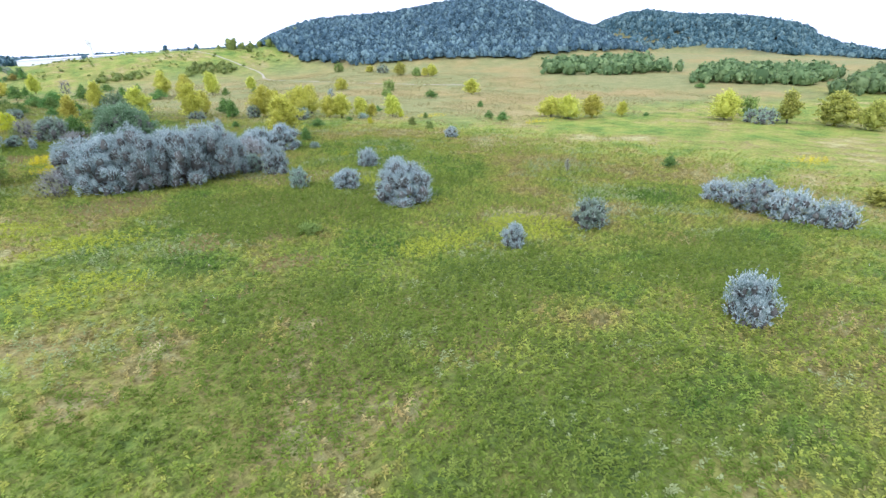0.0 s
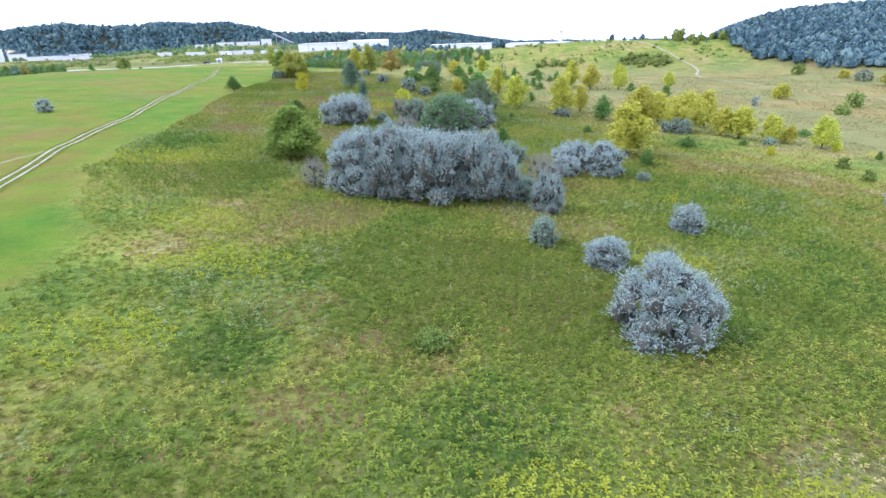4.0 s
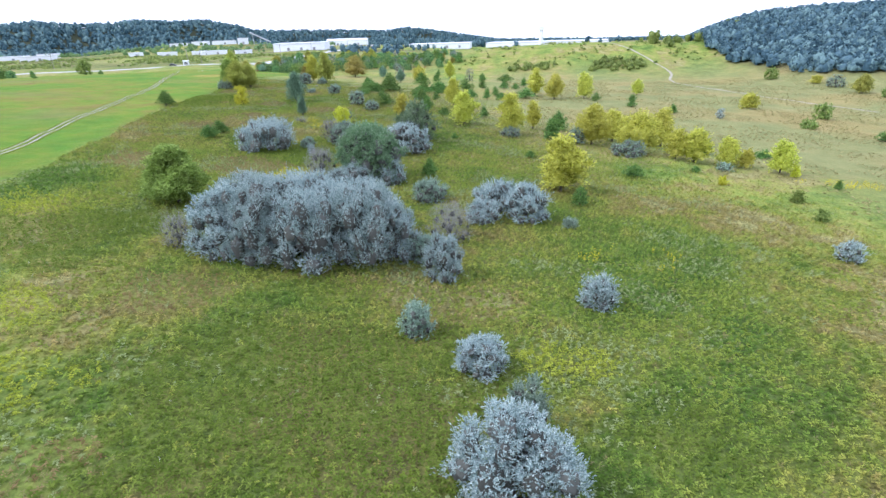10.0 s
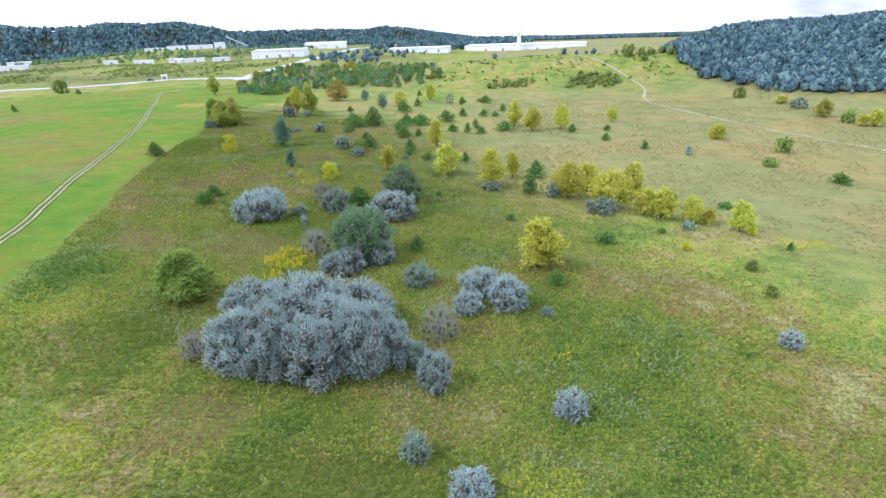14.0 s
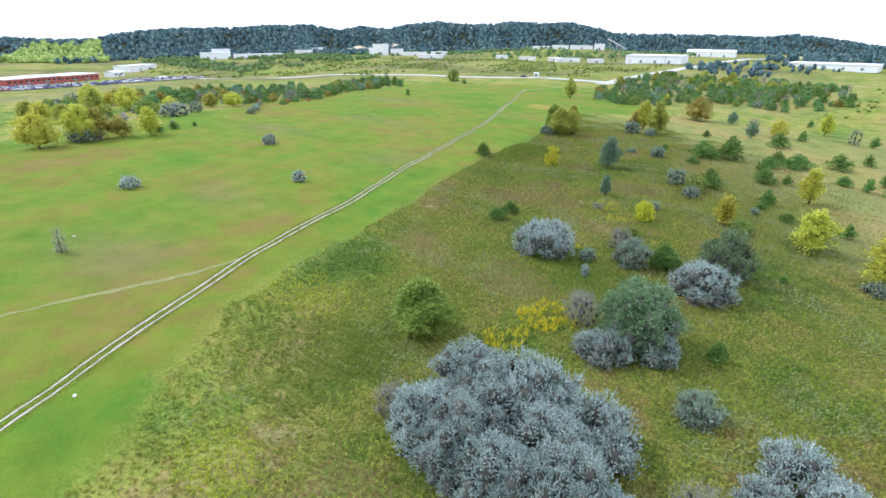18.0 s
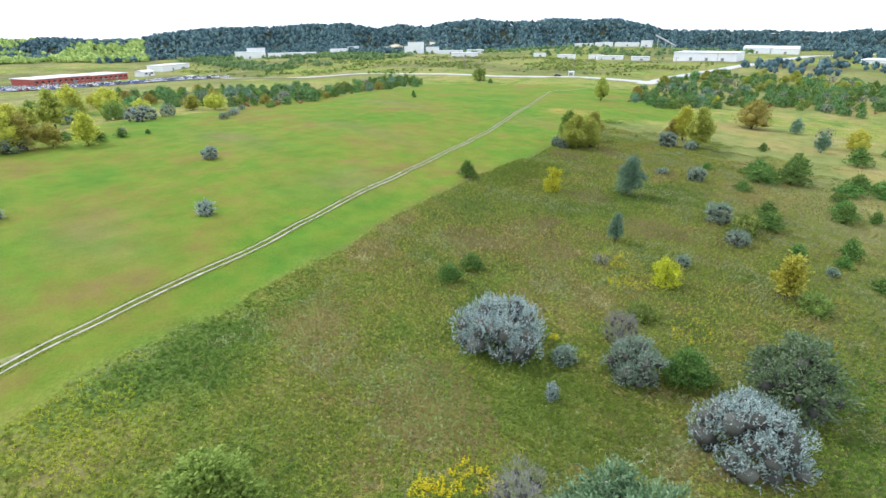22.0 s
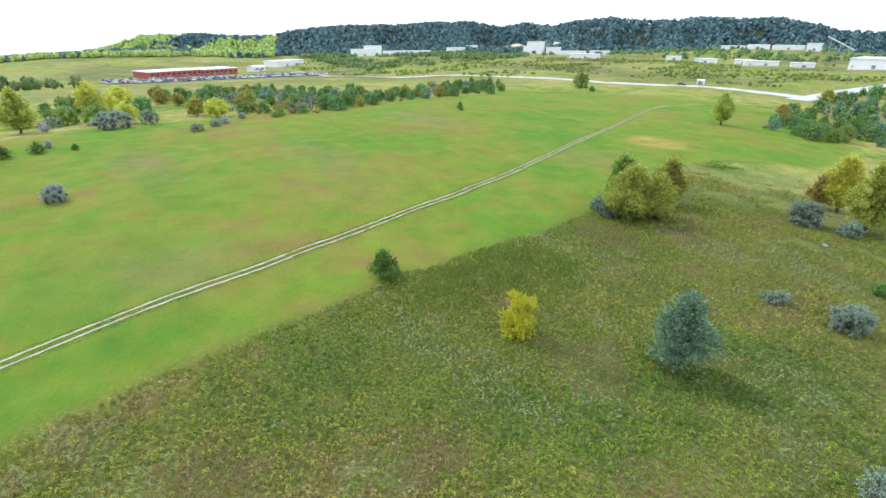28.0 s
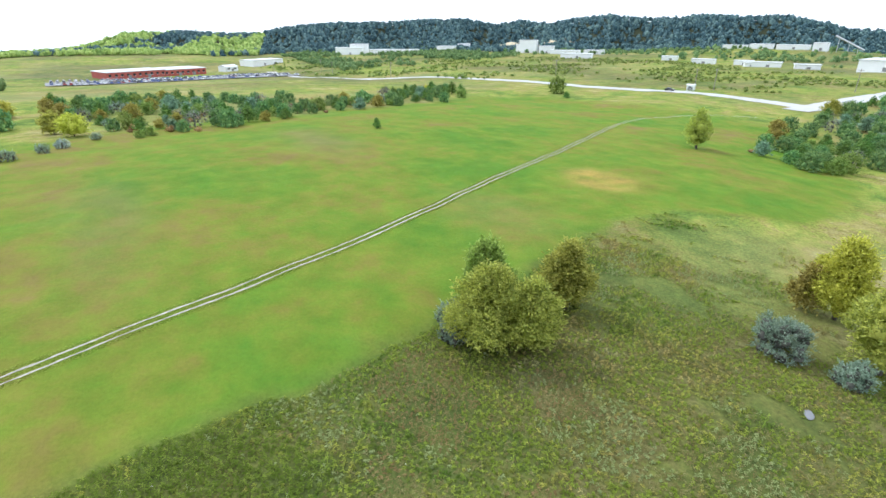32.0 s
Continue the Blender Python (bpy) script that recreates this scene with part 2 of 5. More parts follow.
# Inner twig colour, darkened to paint in the shade between shrub heads.
TWIG_SHADE = leaf_material("inner_twig_shade", [(0.2, (0.055, 0.055, 0.046)), (0.8, (0.13, 0.13, 0.11))], 0.9, 0.05)
BARK = plain_material("bark", (0.04, 0.032, 0.026), (0.12, 0.10, 0.085), 2.0, 0.9, 0.0, 0.6)
MEADOW_BLADE = weed_material("meadow_blade")
FRESH_BLADE = weed_material("fresh_blade", [(0.15, (0.135, 0.197, 0.025)), (0.5, (0.238, 0.307, 0.045)), (0.9, (0.344, 0.41, 0.082))])
STRAW_BLADE = weed_material("straw_blade", [(0.15, (0.27, 0.265, 0.105)), (0.5, (0.36, 0.335, 0.145)), (0.9, (0.44, 0.40, 0.19))])
DRY_BLADE = weed_material("dry_blade", [(0.15, (0.165, 0.140, 0.055)), (0.5, (0.245, 0.215, 0.090)), (0.9, (0.345, 0.325, 0.150))])
PALE_BLADE = weed_material("pale_blade", [(0.15, (0.191, 0.242, 0.093)), (0.5, (0.297, 0.353, 0.145)), (0.9, (0.408, 0.459, 0.221))])
LAWN_BLADE = weed_material("lawn_blade", [(0.15, (0.20, 0.30, 0.045)), (0.5, (0.30, 0.37, 0.07)), (0.9, (0.40, 0.40, 0.13))], 0.35, 0.4)
GRAVEL = plain_material("pale_gravel", (0.27, 0.25, 0.20), (0.56, 0.53, 0.47), 1.5, 0.95, 0.0, 0.5, 12.0)
CONCRETE = plain_material("pale_concrete", (0.380, 0.380, 0.372), (0.523, 0.523, 0.515), 0.2, 0.8, 0.0, 0.2, 6.0)
ASPHALT = plain_material("asphalt", (0.16, 0.165, 0.175), (0.26, 0.265, 0.28), 0.1, 0.85, 0.0, 0.2, 6.0)
RED_BRICK = plain_material("red_brick_wall", (0.36, 0.075, 0.06), (0.48, 0.12, 0.10), 0.3, 0.85)
WHITE_METAL = plain_material("white_metal_siding", (0.76, 0.78, 0.80), (0.86, 0.87, 0.88), 0.15, 0.5)
ROOF_GREY = plain_material("pale_membrane_roof", (0.55, 0.57, 0.60), (0.72, 0.74, 0.76), 0.1, 0.7)
DARK_GLASS = plain_material("dark_window_glass", (0.02, 0.025, 0.03), (0.05, 0.055, 0.06), 0.5, 0.15, 0.0, 0.0)
DARK_DOOR = plain_material("grey_door_paint", (0.20, 0.20, 0.21), (0.28, 0.28, 0.29), 1.0, 0.6)
POLE_WOOD = plain_material("weathered_pole_wood", (0.22, 0.19, 0.16), (0.36, 0.33, 0.30), 1.0, 0.9)
STEEL = plain_material("galvanised_steel", (0.45, 0.46, 0.47), (0.6, 0.61, 0.62), 1.0, 0.4, 0.8)
BARE_EARTH = plain_material("sandy_earth", (0.46, 0.38, 0.24), (0.62, 0.54, 0.38), 0.05, 0.95, 0.0, 0.4, 1.0)
TYRE = plain_material("tyre_rubber", (0.02, 0.02, 0.02), (0.04, 0.04, 0.04), 3.0, 0.9)
WORN_TURF = plain_material("worn_turf", (0.165, 0.19, 0.05), (0.27, 0.255, 0.11), 0.8, 0.95, 0.0, 0.5, 5.0)
WORN_TRACK = plain_material("worn_sandy_track", (0.26, 0.235, 0.16), (0.42, 0.39, 0.29), 0.4, 0.95, 0.0, 0.4, 5.0)

# ---- shapes ----
def mesh_from(name, verts, faces, materials, slots=None, smooth=False):
    """A mesh from arrays: faces is one array of equal-sided polygons, or a list of two such arrays."""
    me = bpy.data.meshes.new(name)
    groups = faces if isinstance(faces, list) else [faces]
    verts = np.ascontiguousarray(verts, dtype=np.float32)
    me.vertices.add(len(verts))
    me.vertices.foreach_set("co", verts.ravel())
    loops = np.concatenate([np.ravel(g) for g in groups]).astype(np.int32)
    sides = np.concatenate([np.full(len(g), np.shape(g)[1]) for g in groups])
    me.loops.add(len(loops))
    me.loops.foreach_set("vertex_index", loops)
    me.polygons.add(len(sides))
    me.polygons.foreach_set("loop_start", np.r_[0, np.cumsum(sides)[:-1]].astype(np.int32))
    if slots is not None:
        me.polygons.foreach_set("material_index", np.asarray(slots, dtype=np.int32))
    me.polygons.foreach_set("use_smooth", np.full(len(sides), smooth))
    for m in materials:
        me.materials.append(m)
    me.update(calc_edges=True)
    return me


def part_of(name, mesh, parent, label=""):
    ob = new(name, mesh)
    ob.parent = parent
    return tagged(ob, label)


def part(name, bm, material, parent, label=""):
    me = bpy.data.meshes.new(name)
    bm.to_mesh(me)
    bm.free()
    me.materials.append(material)
    return part_of(name, me, parent, label)


def unit(v):
    return v / np.maximum(np.linalg.norm(v, axis=-1, keepdims=True), 1e-9)


def leaf_quads(at, way, length, width, rng):
    """Diamond leaves from base points along directions, each folded a little about its own axis."""
    n = len(at)
    side = unit(np.cross(way, unit(rng.normal(size=(n, 3)))))
    up = np.cross(side, way)
    ln, wd = length * rng.uniform(0.7, 1.3, (n, 1)), width * rng.uniform(0.7, 1.3, (n, 1))
    mid = at + way * ln * 0.45
    v = np.stack([at, mid + side * wd * 0.5 + up * wd * 0.12, at + way * ln, mid - side * wd * 0.5 + up * wd * 0.12], 1)
    return v.reshape(-1, 3), np.arange(4 * n).reshape(n, 4)


def dome_shape(sides, angles):
    """A closed-topped dome of unit size: points, four-sided and three-sided faces."""
    a, e = np.meshgrid(np.arange(sides) * 2 * np.pi / sides, np.radians(angles))
    p = np.stack([np.cos(a) * np.cos(e), np.sin(a) * np.cos(e), np.sin(e)], -1).reshape(-1, 3)
    i, top = np.arange(sides), len(angles) - 1
    j = (i + 1) % sides
    ring = np.concatenate([np.stack([k * sides + i, k * sides + j, k * sides + sides + j, k * sides + sides + i], 1) for k in range(top)])
    cap = np.stack([top * sides + i, top * sides + j, 0 * i + len(p)], 1)
    return np.r_[p, [[0, 0, 1]]], ring, cap


def crown_mesh(name, lobes, shoots, per, leaf, width, spread, lift, material, seed, reach=0.35, fit=None, twig_shade=None, core=0.6):
    """A crown of leafy shoots over overlapping lobes, each (x, y, z, rx, ry, rz); every lobe bulges into smaller heads."""
    rng = np.random.default_rng(seed)
    lobes = np.array(lobes, float)
    share = lobes[:, 3] * lobes[:, 5] + lobes[:, 3] * lobes[:, 4]
    counts = np.maximum(8, (shoots * share / share.sum()).astype(int))
    base, way = [], []
    for lobe, n in zip(lobes, counts):
        heads = unit(rng.normal(size=(8, 3)) * [1, 1, 0.8] + [0, 0, 0.35])
        out = unit(rng.normal(size=(n, 3)) + [0, 0, 0.25])
        out[:, 2] = np.where(out[:, 2] < (-0.75 if lobe[2] < lobe[5] * 1.3 else -0.3), -out[:, 2], out[:, 2])
        swell = np.exp((out @ heads.T - 1).max(1) * 9)[:, None]
        keep = rng.uniform(0, 1, n) < 0.35 + 0.9 * swell[:, 0]
        out, swell, n = out[keep], swell[keep], int(keep.sum())
        far = (0.56 + 0.48 * swell) * (1 - 0.42 * rng.uniform(0, 1, (n, 1)) ** 2.6)
        base.append(lobe[:3] + out * far * lobe[3:])
        way.append(unit(out * [1, 1, 0.8] + rng.normal(size=(n, 3)) * spread * 0.8 + [0, 0, lift]))
    base, way = np.concatenate(base), np.concatenate(way)
    ok = base[:, 2] > 0.03
    base, way = base[ok], way[ok]
    n = len(base)
    long = rng.uniform(0.55, 1.25, (n, 1, 1)) + 0.8 * (rng.uniform(0, 1, (n, 1, 1)) > 0.93)
    step = np.linspace(0, 1, per)[None, :, None] * reach * long
    at = (base[:, None] + way[:, None] * step).reshape(-1, 3)
    d = unit(np.repeat(way, per, 0) + rng.normal(size=(n * per, 3)) * 0.55)
    v, f = leaf_quads(at, d, leaf, width, rng)
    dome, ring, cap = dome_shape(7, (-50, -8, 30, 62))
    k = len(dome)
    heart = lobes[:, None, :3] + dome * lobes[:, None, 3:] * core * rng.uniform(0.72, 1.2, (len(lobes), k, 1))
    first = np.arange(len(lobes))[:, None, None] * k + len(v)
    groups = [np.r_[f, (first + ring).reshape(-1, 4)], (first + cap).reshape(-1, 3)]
    inner = int(bool(twig_shade))
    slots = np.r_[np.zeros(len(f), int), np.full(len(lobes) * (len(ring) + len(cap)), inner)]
    v = np.r_[v, heart.reshape(-1, 3)]
    if fit:
        v[:, :2] *= fit[0] / 2 / np.percentile(np.hypot(v[:, 0], v[:, 1]), fit[2])
        v[:, 2] *= fit[1] / np.percentile(v[:, 2], fit[3])
    v[:, 2] = np.maximum(v[:, 2], 0.02)
    return mesh_from(name, v, groups, [material, twig_shade] if twig_shade else [material], slots, True)


def limb_mesh(name, ways, material, sides=6):
    """Tapered limbs, each a list of (x, y, z, radius)."""
    vs, fs, at = [], [], 0
    for way in ways:
        way = np.array(way, float)
        a = np.linspace(0, 2 * np.pi, sides, endpoint=False)
        for n, (x, y, z, r) in enumerate(way):
            lean = way[min(n + 1, len(way) - 1), :3] - way[max(n - 1, 0), :3]
            lean = lean / max(np.linalg.norm(lean), 1e-6)
            s = np.cross(lean, [0.3, 1, 0.1])
            s = s / np.linalg.norm(s)
            q = np.cross(lean, s)
            vs.append(np.array([x, y, z]) + r * (np.cos(a)[:, None] * s + np.sin(a)[:, None] * q))
            if n:
                for i in range(sides):
                    j = (i + 1) % sides
                    fs.append((at - sides + i, at - sides + j, at + j, at + i))
            at += sides
    return mesh_from(name, np.concatenate(vs), np.array(fs), [material])


def limbs_to(lobes, rng, thick, count, from_trunk=0.0):
    ways = []
    for lobe in [lobes[i] for i in rng.permutation(len(lobes))[:count]]:
        x, y, z = lobe[:3]
        b = rng.normal(size=2) * thick * 2
        s = from_trunk
        ways.append([(b[0] * (1 - s), b[1] * (1 - s), s * z * 0.6 - 0.05, thick), (x * 0.45 + b[0], y * 0.45 + b[1], z * 0.62, thick * 0.6), (x, y, z + lobe[5] * 0.3, thick * 0.2)])
    return ways


def shrub_lobes(rng, width, height, n):
    """A rounded bush of many heads, large ones round the middle and small ones at the rim and foot."""
    out = [(0, 0, height * 0.36, width * 0.27, width * 0.27, height * 0.36)]
    for i in range(8):
        a, s = i * 0.785 + rng.uniform(-0.3, 0.3), rng.uniform(0.10, 0.15) * width
        out.append((np.cos(a) * width * 0.29, np.sin(a) * width * 0.29, height * rng.uniform(0.06, 0.16), s, s, max(s * 0.7, height * 0.15)))
    n = int(n * 1.45)
    for i in range(n):
        up = ((i + 0.5) / n) ** 0.9
        a = i * 2.39996 + rng.uniform(-0.4, 0.4)
        flat = max(0.0, 1 - up**2.6) ** 0.5 * rng.uniform(0.82, 1.1)
        s = rng.uniform(0.20, 0.36) * width * 0.5
        z = max(height * (0.12 + 0.68 * up**0.85 * rng.uniform(0.84, 1.1)), s * 0.5)
        r = (width * 0.5 - s) * flat
        out.append((np.cos(a) * r, np.sin(a) * r, z, s, s, min(max(z, s * 0.6), s * rng.uniform(0.9, 1.3) * max(0.7, min(1.4, height / width * 1.4)))))
    return out


def tree_lobes(rng, width, height, n, skirt=0.14, top=0.22):
    """An upright crown of separate leafy boughs, widest below the middle and drawn to an uneven top."""
    out = []
    n = int(n * 1.5)
    for i in range(n):
        u = (i + 0.5) / n
        z = height * (skirt + (0.90 - skirt) * u)
        w = width * 0.5 * (1 - (1 - top) * max(0.0, u - 0.30) / 0.70) * (0.70 + 0.30 * min(1, u / 0.25))
        a = i * 2.4 + rng.uniform(-0.5, 0.5)
        s = w * rng.uniform(0.30, 0.52) + width * 0.045
        r = max(0.0, w * rng.uniform(0.75, 1.1) - s) if i % 4 else w * 0.15
        out.append((np.cos(a) * r, np.sin(a) * r, z, s, s, min(z * 0.9, s * rng.uniform(0.9, 1.5))))
    return out


def cedar_lobes(rng, width, height, n):
    out = []
    for i in range(n):
        u = (i + 0.5) / n
        w = width * 0.5 * (1 - u) ** 0.7
        a = i * 2.4 + rng.uniform(-0.6, 0.6)
        out.append((np.cos(a) * w * 0.5, np.sin(a) * w * 0.5, height * (0.12 + 0.78 * u), w * 0.6 + 0.12, w * 0.6 + 0.12, height * 0.16))
    return out


# kind of plant: lobe maker, leaf material, shoots, leaves on a shoot, leaf length and width, spread, lift, reach
PLANTS = {
    "silver": (shrub_lobes, SILVER, 2500, 9, 0.120, 0.043, 0.45, 0.65, 0.30),
    "sage": (shrub_lobes, SILVER_GREEN, 2000, 9, 0.125, 0.050, 0.5, 0.5, 0.28),
    "twiggy": (shrub_lobes, TWIGGY, 1500, 6, 0.18, 0.020, 0.5, 0.8, 0.5),
    "green": (shrub_lobes, GREEN, 1500, 6, 0.17, 0.10, 0.5, 0.4, 0.30),
    "gold": (shrub_lobes, BRIGHT_YELLOW, 1200, 6, 0.16, 0.085, 0.5, 0.4, 0.32),
    "tree": (tree_lobes, TREE_GREEN, 2200, 6, 0.24, 0.13, 0.55, 0.35, 0.45),
    "yellow_tree": (tree_lobes, YELLOW, 2300, 6, 0.17, 0.095, 0.5, 0.45, 0.42),
    "olive_tree": (tree_lobes, OLIVE, 2400, 6, 0.20, 0.115, 0.5, 0.35, 0.5),
    "rust_tree": (tree_lobes, RUST, 1700, 6, 0.22, 0.11, 0.5, 0.35, 0.45),
    "willow": (shrub_lobes, WILLOW_GREEN, 2200, 7, 0.21, 0.085, 0.5, 0.3, 0.5),
    "blue_tree": (tree_lobes, BLUE_GREEN, 1900, 7, 0.20, 0.075, 0.5, 0.4, 0.5),
    "dark": (shrub_lobes, DARK_BUSH, 1600, 7, 0.16, 0.08, 0.5, 0.45, 0.30),
    "cedar": (cedar_lobes, CEDAR, 1900, 7, 0.14, 0.065, 0.4, 0.5, 0.28),
}
WORDS = {
    "silver": ("silver_shrub", "shrub", "silver-grey leafed olive shrub standing in the weedy meadow"),
    "sage": ("sage_green_shrub", "shrub", "grey-green leafy shrub among meadow weeds"),
    "twiggy": ("bare_twig_shrub", "shrub", "grey-brown half-bare twiggy shrub in the meadow"),
    "green": ("green_shrub", "shrub", "low leafy green shrub among the meadow weeds"),
    "gold": ("yellow_sapling", "sapling", "small sapling with bright yellow autumn leaves"),
    "tree": ("green_tree", "tree", "bushy green broadleaf tree in the meadow"),
    "yellow_tree": ("yellow_tree", "tree", "young yellow-green broadleaf tree turning in autumn"),
    "olive_tree": ("golden_tree", "tree", "tall golden-green broadleaf tree at the meadow edge"),
    "rust_tree": ("rust_tree", "tree", "young tree with rusty orange autumn leaves"),
    "willow": ("grey_green_tree", "tree", "broad grey-green leafy tree among silver shrubs"),
    "blue_tree": ("blue_green_tree", "tree", "slender blue-green feathery tree in the weeds"),
    "dark": ("evergreen_bush", "bush", "dense rounded dark green bush at the field edge"),
    "cedar": ("cedar", "conifer", "dense dark green young cedar in the grass"),
}
MODELS = {}


def plant_meshes(kind, variant, size, tier=0):
    """Crown and limb meshes of one model plant; size: (width, height)."""
    key = (kind, variant, size, tier)
    if key not in MODELS:
        lobe_maker, mat, shoots, per, leaf, width, spread, lift, reach = PLANTS[kind]
        seed = sum(map(ord, kind)) * 10 + variant
        rng = np.random.default_rng(seed)
        w, h = size
        n = {"cedar": 14, "gold": 7}.get(kind, min(18, max(9, int(6 + w * 1.6))))
        lobes = lobe_maker(rng, w, h, n)
        many = int(shoots * min(4.2, max(0.35, (w * h / 9) ** 0.8)))
        less, grow, fewer = ((0.85, 1.0, 0), (0.40, 1.3, 1), (0.26, 1.55, 2), (0.18, 1.8, 2))[tier]
        many, leaf, width, per = int(many * less), leaf * grow, width * grow * 1.1, per - fewer
        # Grey shrubs get a core with the gap shade painted on.
        shaded_core = TWIG_SHADE if kind in ("silver", "sage", "willow", "twiggy") else None
        heart = 0.3 if kind == "twiggy" else (0.55, 0.45, 0.40, 0.36)[tier] if shaded_core else (0.42, 0.45, 0.48, 0.52)[tier]
        crown = crown_mesh("crown", lobes, many, per, leaf, width, spread, lift, mat, seed + 1, reach, (*size, *((97, 97) if lobe_maker is shrub_lobes else (94, 99))), shaded_core, heart)
        tall = lobe_maker is tree_lobes
        thick = 0.02 * h + 0.012 * w
        ways = limbs_to(lobes, rng, thick * 0.6, min(len(lobes), 8), 0.25 if tall else 0.0)
        trunk = limb_mesh("trunk", [[(0, 0, -0.2, thick), (0.02 * h, 0, h * 0.35, thick * 0.8), (0, 0.02 * h, h * 0.8, thick * 0.25)]], BARK, 8)
        ways = ways[: (4, 0, 0, 0)[tier]]
        MODELS[key] = crown, trunk, [limb_mesh("limb", [w], BARK, 5) for w in ways]
    return MODELS[key]


def plant(kind, x, y, w, h, turn=0.0, label="", variant=None, group=""):
    """One plant at a place: its model is the nearest of a few sizes, scaled to fit."""
    steps = np.array([1.2, 2.4, 4.2, 7.0, 12.0])
    size = float(steps[np.argmin(abs(np.log(steps / w)))])
    tall = float(np.clip(round(h / w * 2.5) / 2.5, 0.4, 2.0)) * size
    variant = int(abs(x * 7 + y * 13)) % 3 if variant is None else variant
    away = np.hypot(LOOKED_AT[:, 0] - x, LOOKED_AT[:, 1] - y).min()
    tier = 0 if away < 26 else 1 if away < 60 else 2 if away < 110 else 3
    variant = variant if tier == 0 else variant % 2 if tier == 1 else 0
    crown, trunk, limbs = plant_meshes(kind, variant, (size, tall), tier)
    name, category, words = WORDS[kind]
    top = new(name)
    top.empty_display_size = 0.3
    part_of("crown", crown, top)
    part_of("trunk", trunk, top)
    for limb in limbs:
        part_of("limb", limb, top)
    top.matrix_basis = pose(x, y, ground(x, y) - 0.03, 0, 0, turn or (x * 37 + y * 59) % 360) @ Matrix.Diagonal((w / size, w / size, h / tall, 1))
    return tagged(top, label or words, category, group or "meadow " + category + "s")

# ---- ground ----
LAND = (2.590, -1.937, 1.594, -0.573, -7.001, -1.021, 0.443, -2.549, 0.832, 1.343)


def bump(x, y, cx, cy, across, deep, turn, high, flat=1.0):
    c, s = np.cos(radians(turn)), np.sin(radians(turn))
    u, v = ((x - cx) * c + (y - cy) * s) / across, (-(x - cx) * s + (y - cy) * c) / deep
    return high * np.exp(-((u * u + v * v) ** flat))


# the wooded hills of the plain: place, turn, half depth, steepness, and the height of the crest along their length
WOODED = [
    ((290, 320), -45, 100, 2.0, (-150, -138, -117, -94, -67, -33, 6, 31, 73, 84, 99, 116, 133, 156, 190), (0, 1.2, 9, 17, 22, 25, 30, 31, 27, 22, 16, 11.5, 5, 1, 0)),
    ((744, 285), -68, 110, 2.0, (-260, -164, -128, -99, -57, -5, 27, 63, 88, 101, 119, 153, 169, 240), (0, 21, 39, 48, 43, 42, 39.5, 35.5, 30, 21, 15, 9, 7, 0)),
]
# the ridge round the valley: bearing from a point of the meadow, distance and height of the wooded crest
RIDGE_FROM = (5, 100)
RIDGE_BEARING = (-112, -100, -93, -88, -86, -83.3, -79, -75, -72, -69.6, -65, -61, -55, -52, -49.4, -47, -44.3, -41, -38.8, -36, -33, -31.3, -27, -24.7, -22, -20, -17, -10, -7, -4.5, -2, 0, 5, 12, 19, 26, 34)
RIDGE_TOP = (-19.5, -17.2, -12.6, -8.0, -2.2, 14.0, 16.3, 12.8, 12.8, 22.0, 29.0, 29.0, 33.6, 33.6, 24.3, 31.3, 26.7, 35.9, 39.4, 34.7, 33.6, 38.2, 34.7, 35.9, 25.5, 16.3, 14, 11, 7, 13, 5, -3, -22, -25, -32, -37, -45)


def ridge_frame(x, y):
    """Bearing and distance from the meadow, and the distance of the ridge in that bearing."""
    dx, dy = x - RIDGE_FROM[0], y - RIDGE_FROM[1]
    bearing = np.degrees(np.arctan2(dx, dy))
    return bearing, np.hypot(dx, dy), 1040 + 360 * np.clip((bearing + 22) / 12, 0, 1)


def ridge_share(x, y):
    """From 0 at the foot to 1 on the crest of the ridge, with spurs and hollows along the slope."""
    bearing, far, crest = ridge_frame(x, y)
    deep = 98 + 22 * np.sin(bearing * 0.55) + 16 * np.sin(bearing * 1.3 + 1)
    near = np.where(far < crest, (crest - far) / deep, (far - crest) / 260)
    return np.exp(-(near**2.4)) * np.clip((bearing + 112) / 8, 0, 1) * np.clip((34 - bearing) / 6, 0, 1)


def wooded_rise(x, y, hill):
    (cx, cy), turn, deep, flat, along, tall = hill
    c, s = np.cos(radians(turn)), np.sin(radians(turn))
    u, v = (x - cx) * c + (y - cy) * s, (-(x - cx) * s + (y - cy) * c) / deep
    return np.interp(u * (1 + 0.6 * v * v), along, tall) * np.exp(-((v * v) ** flat))


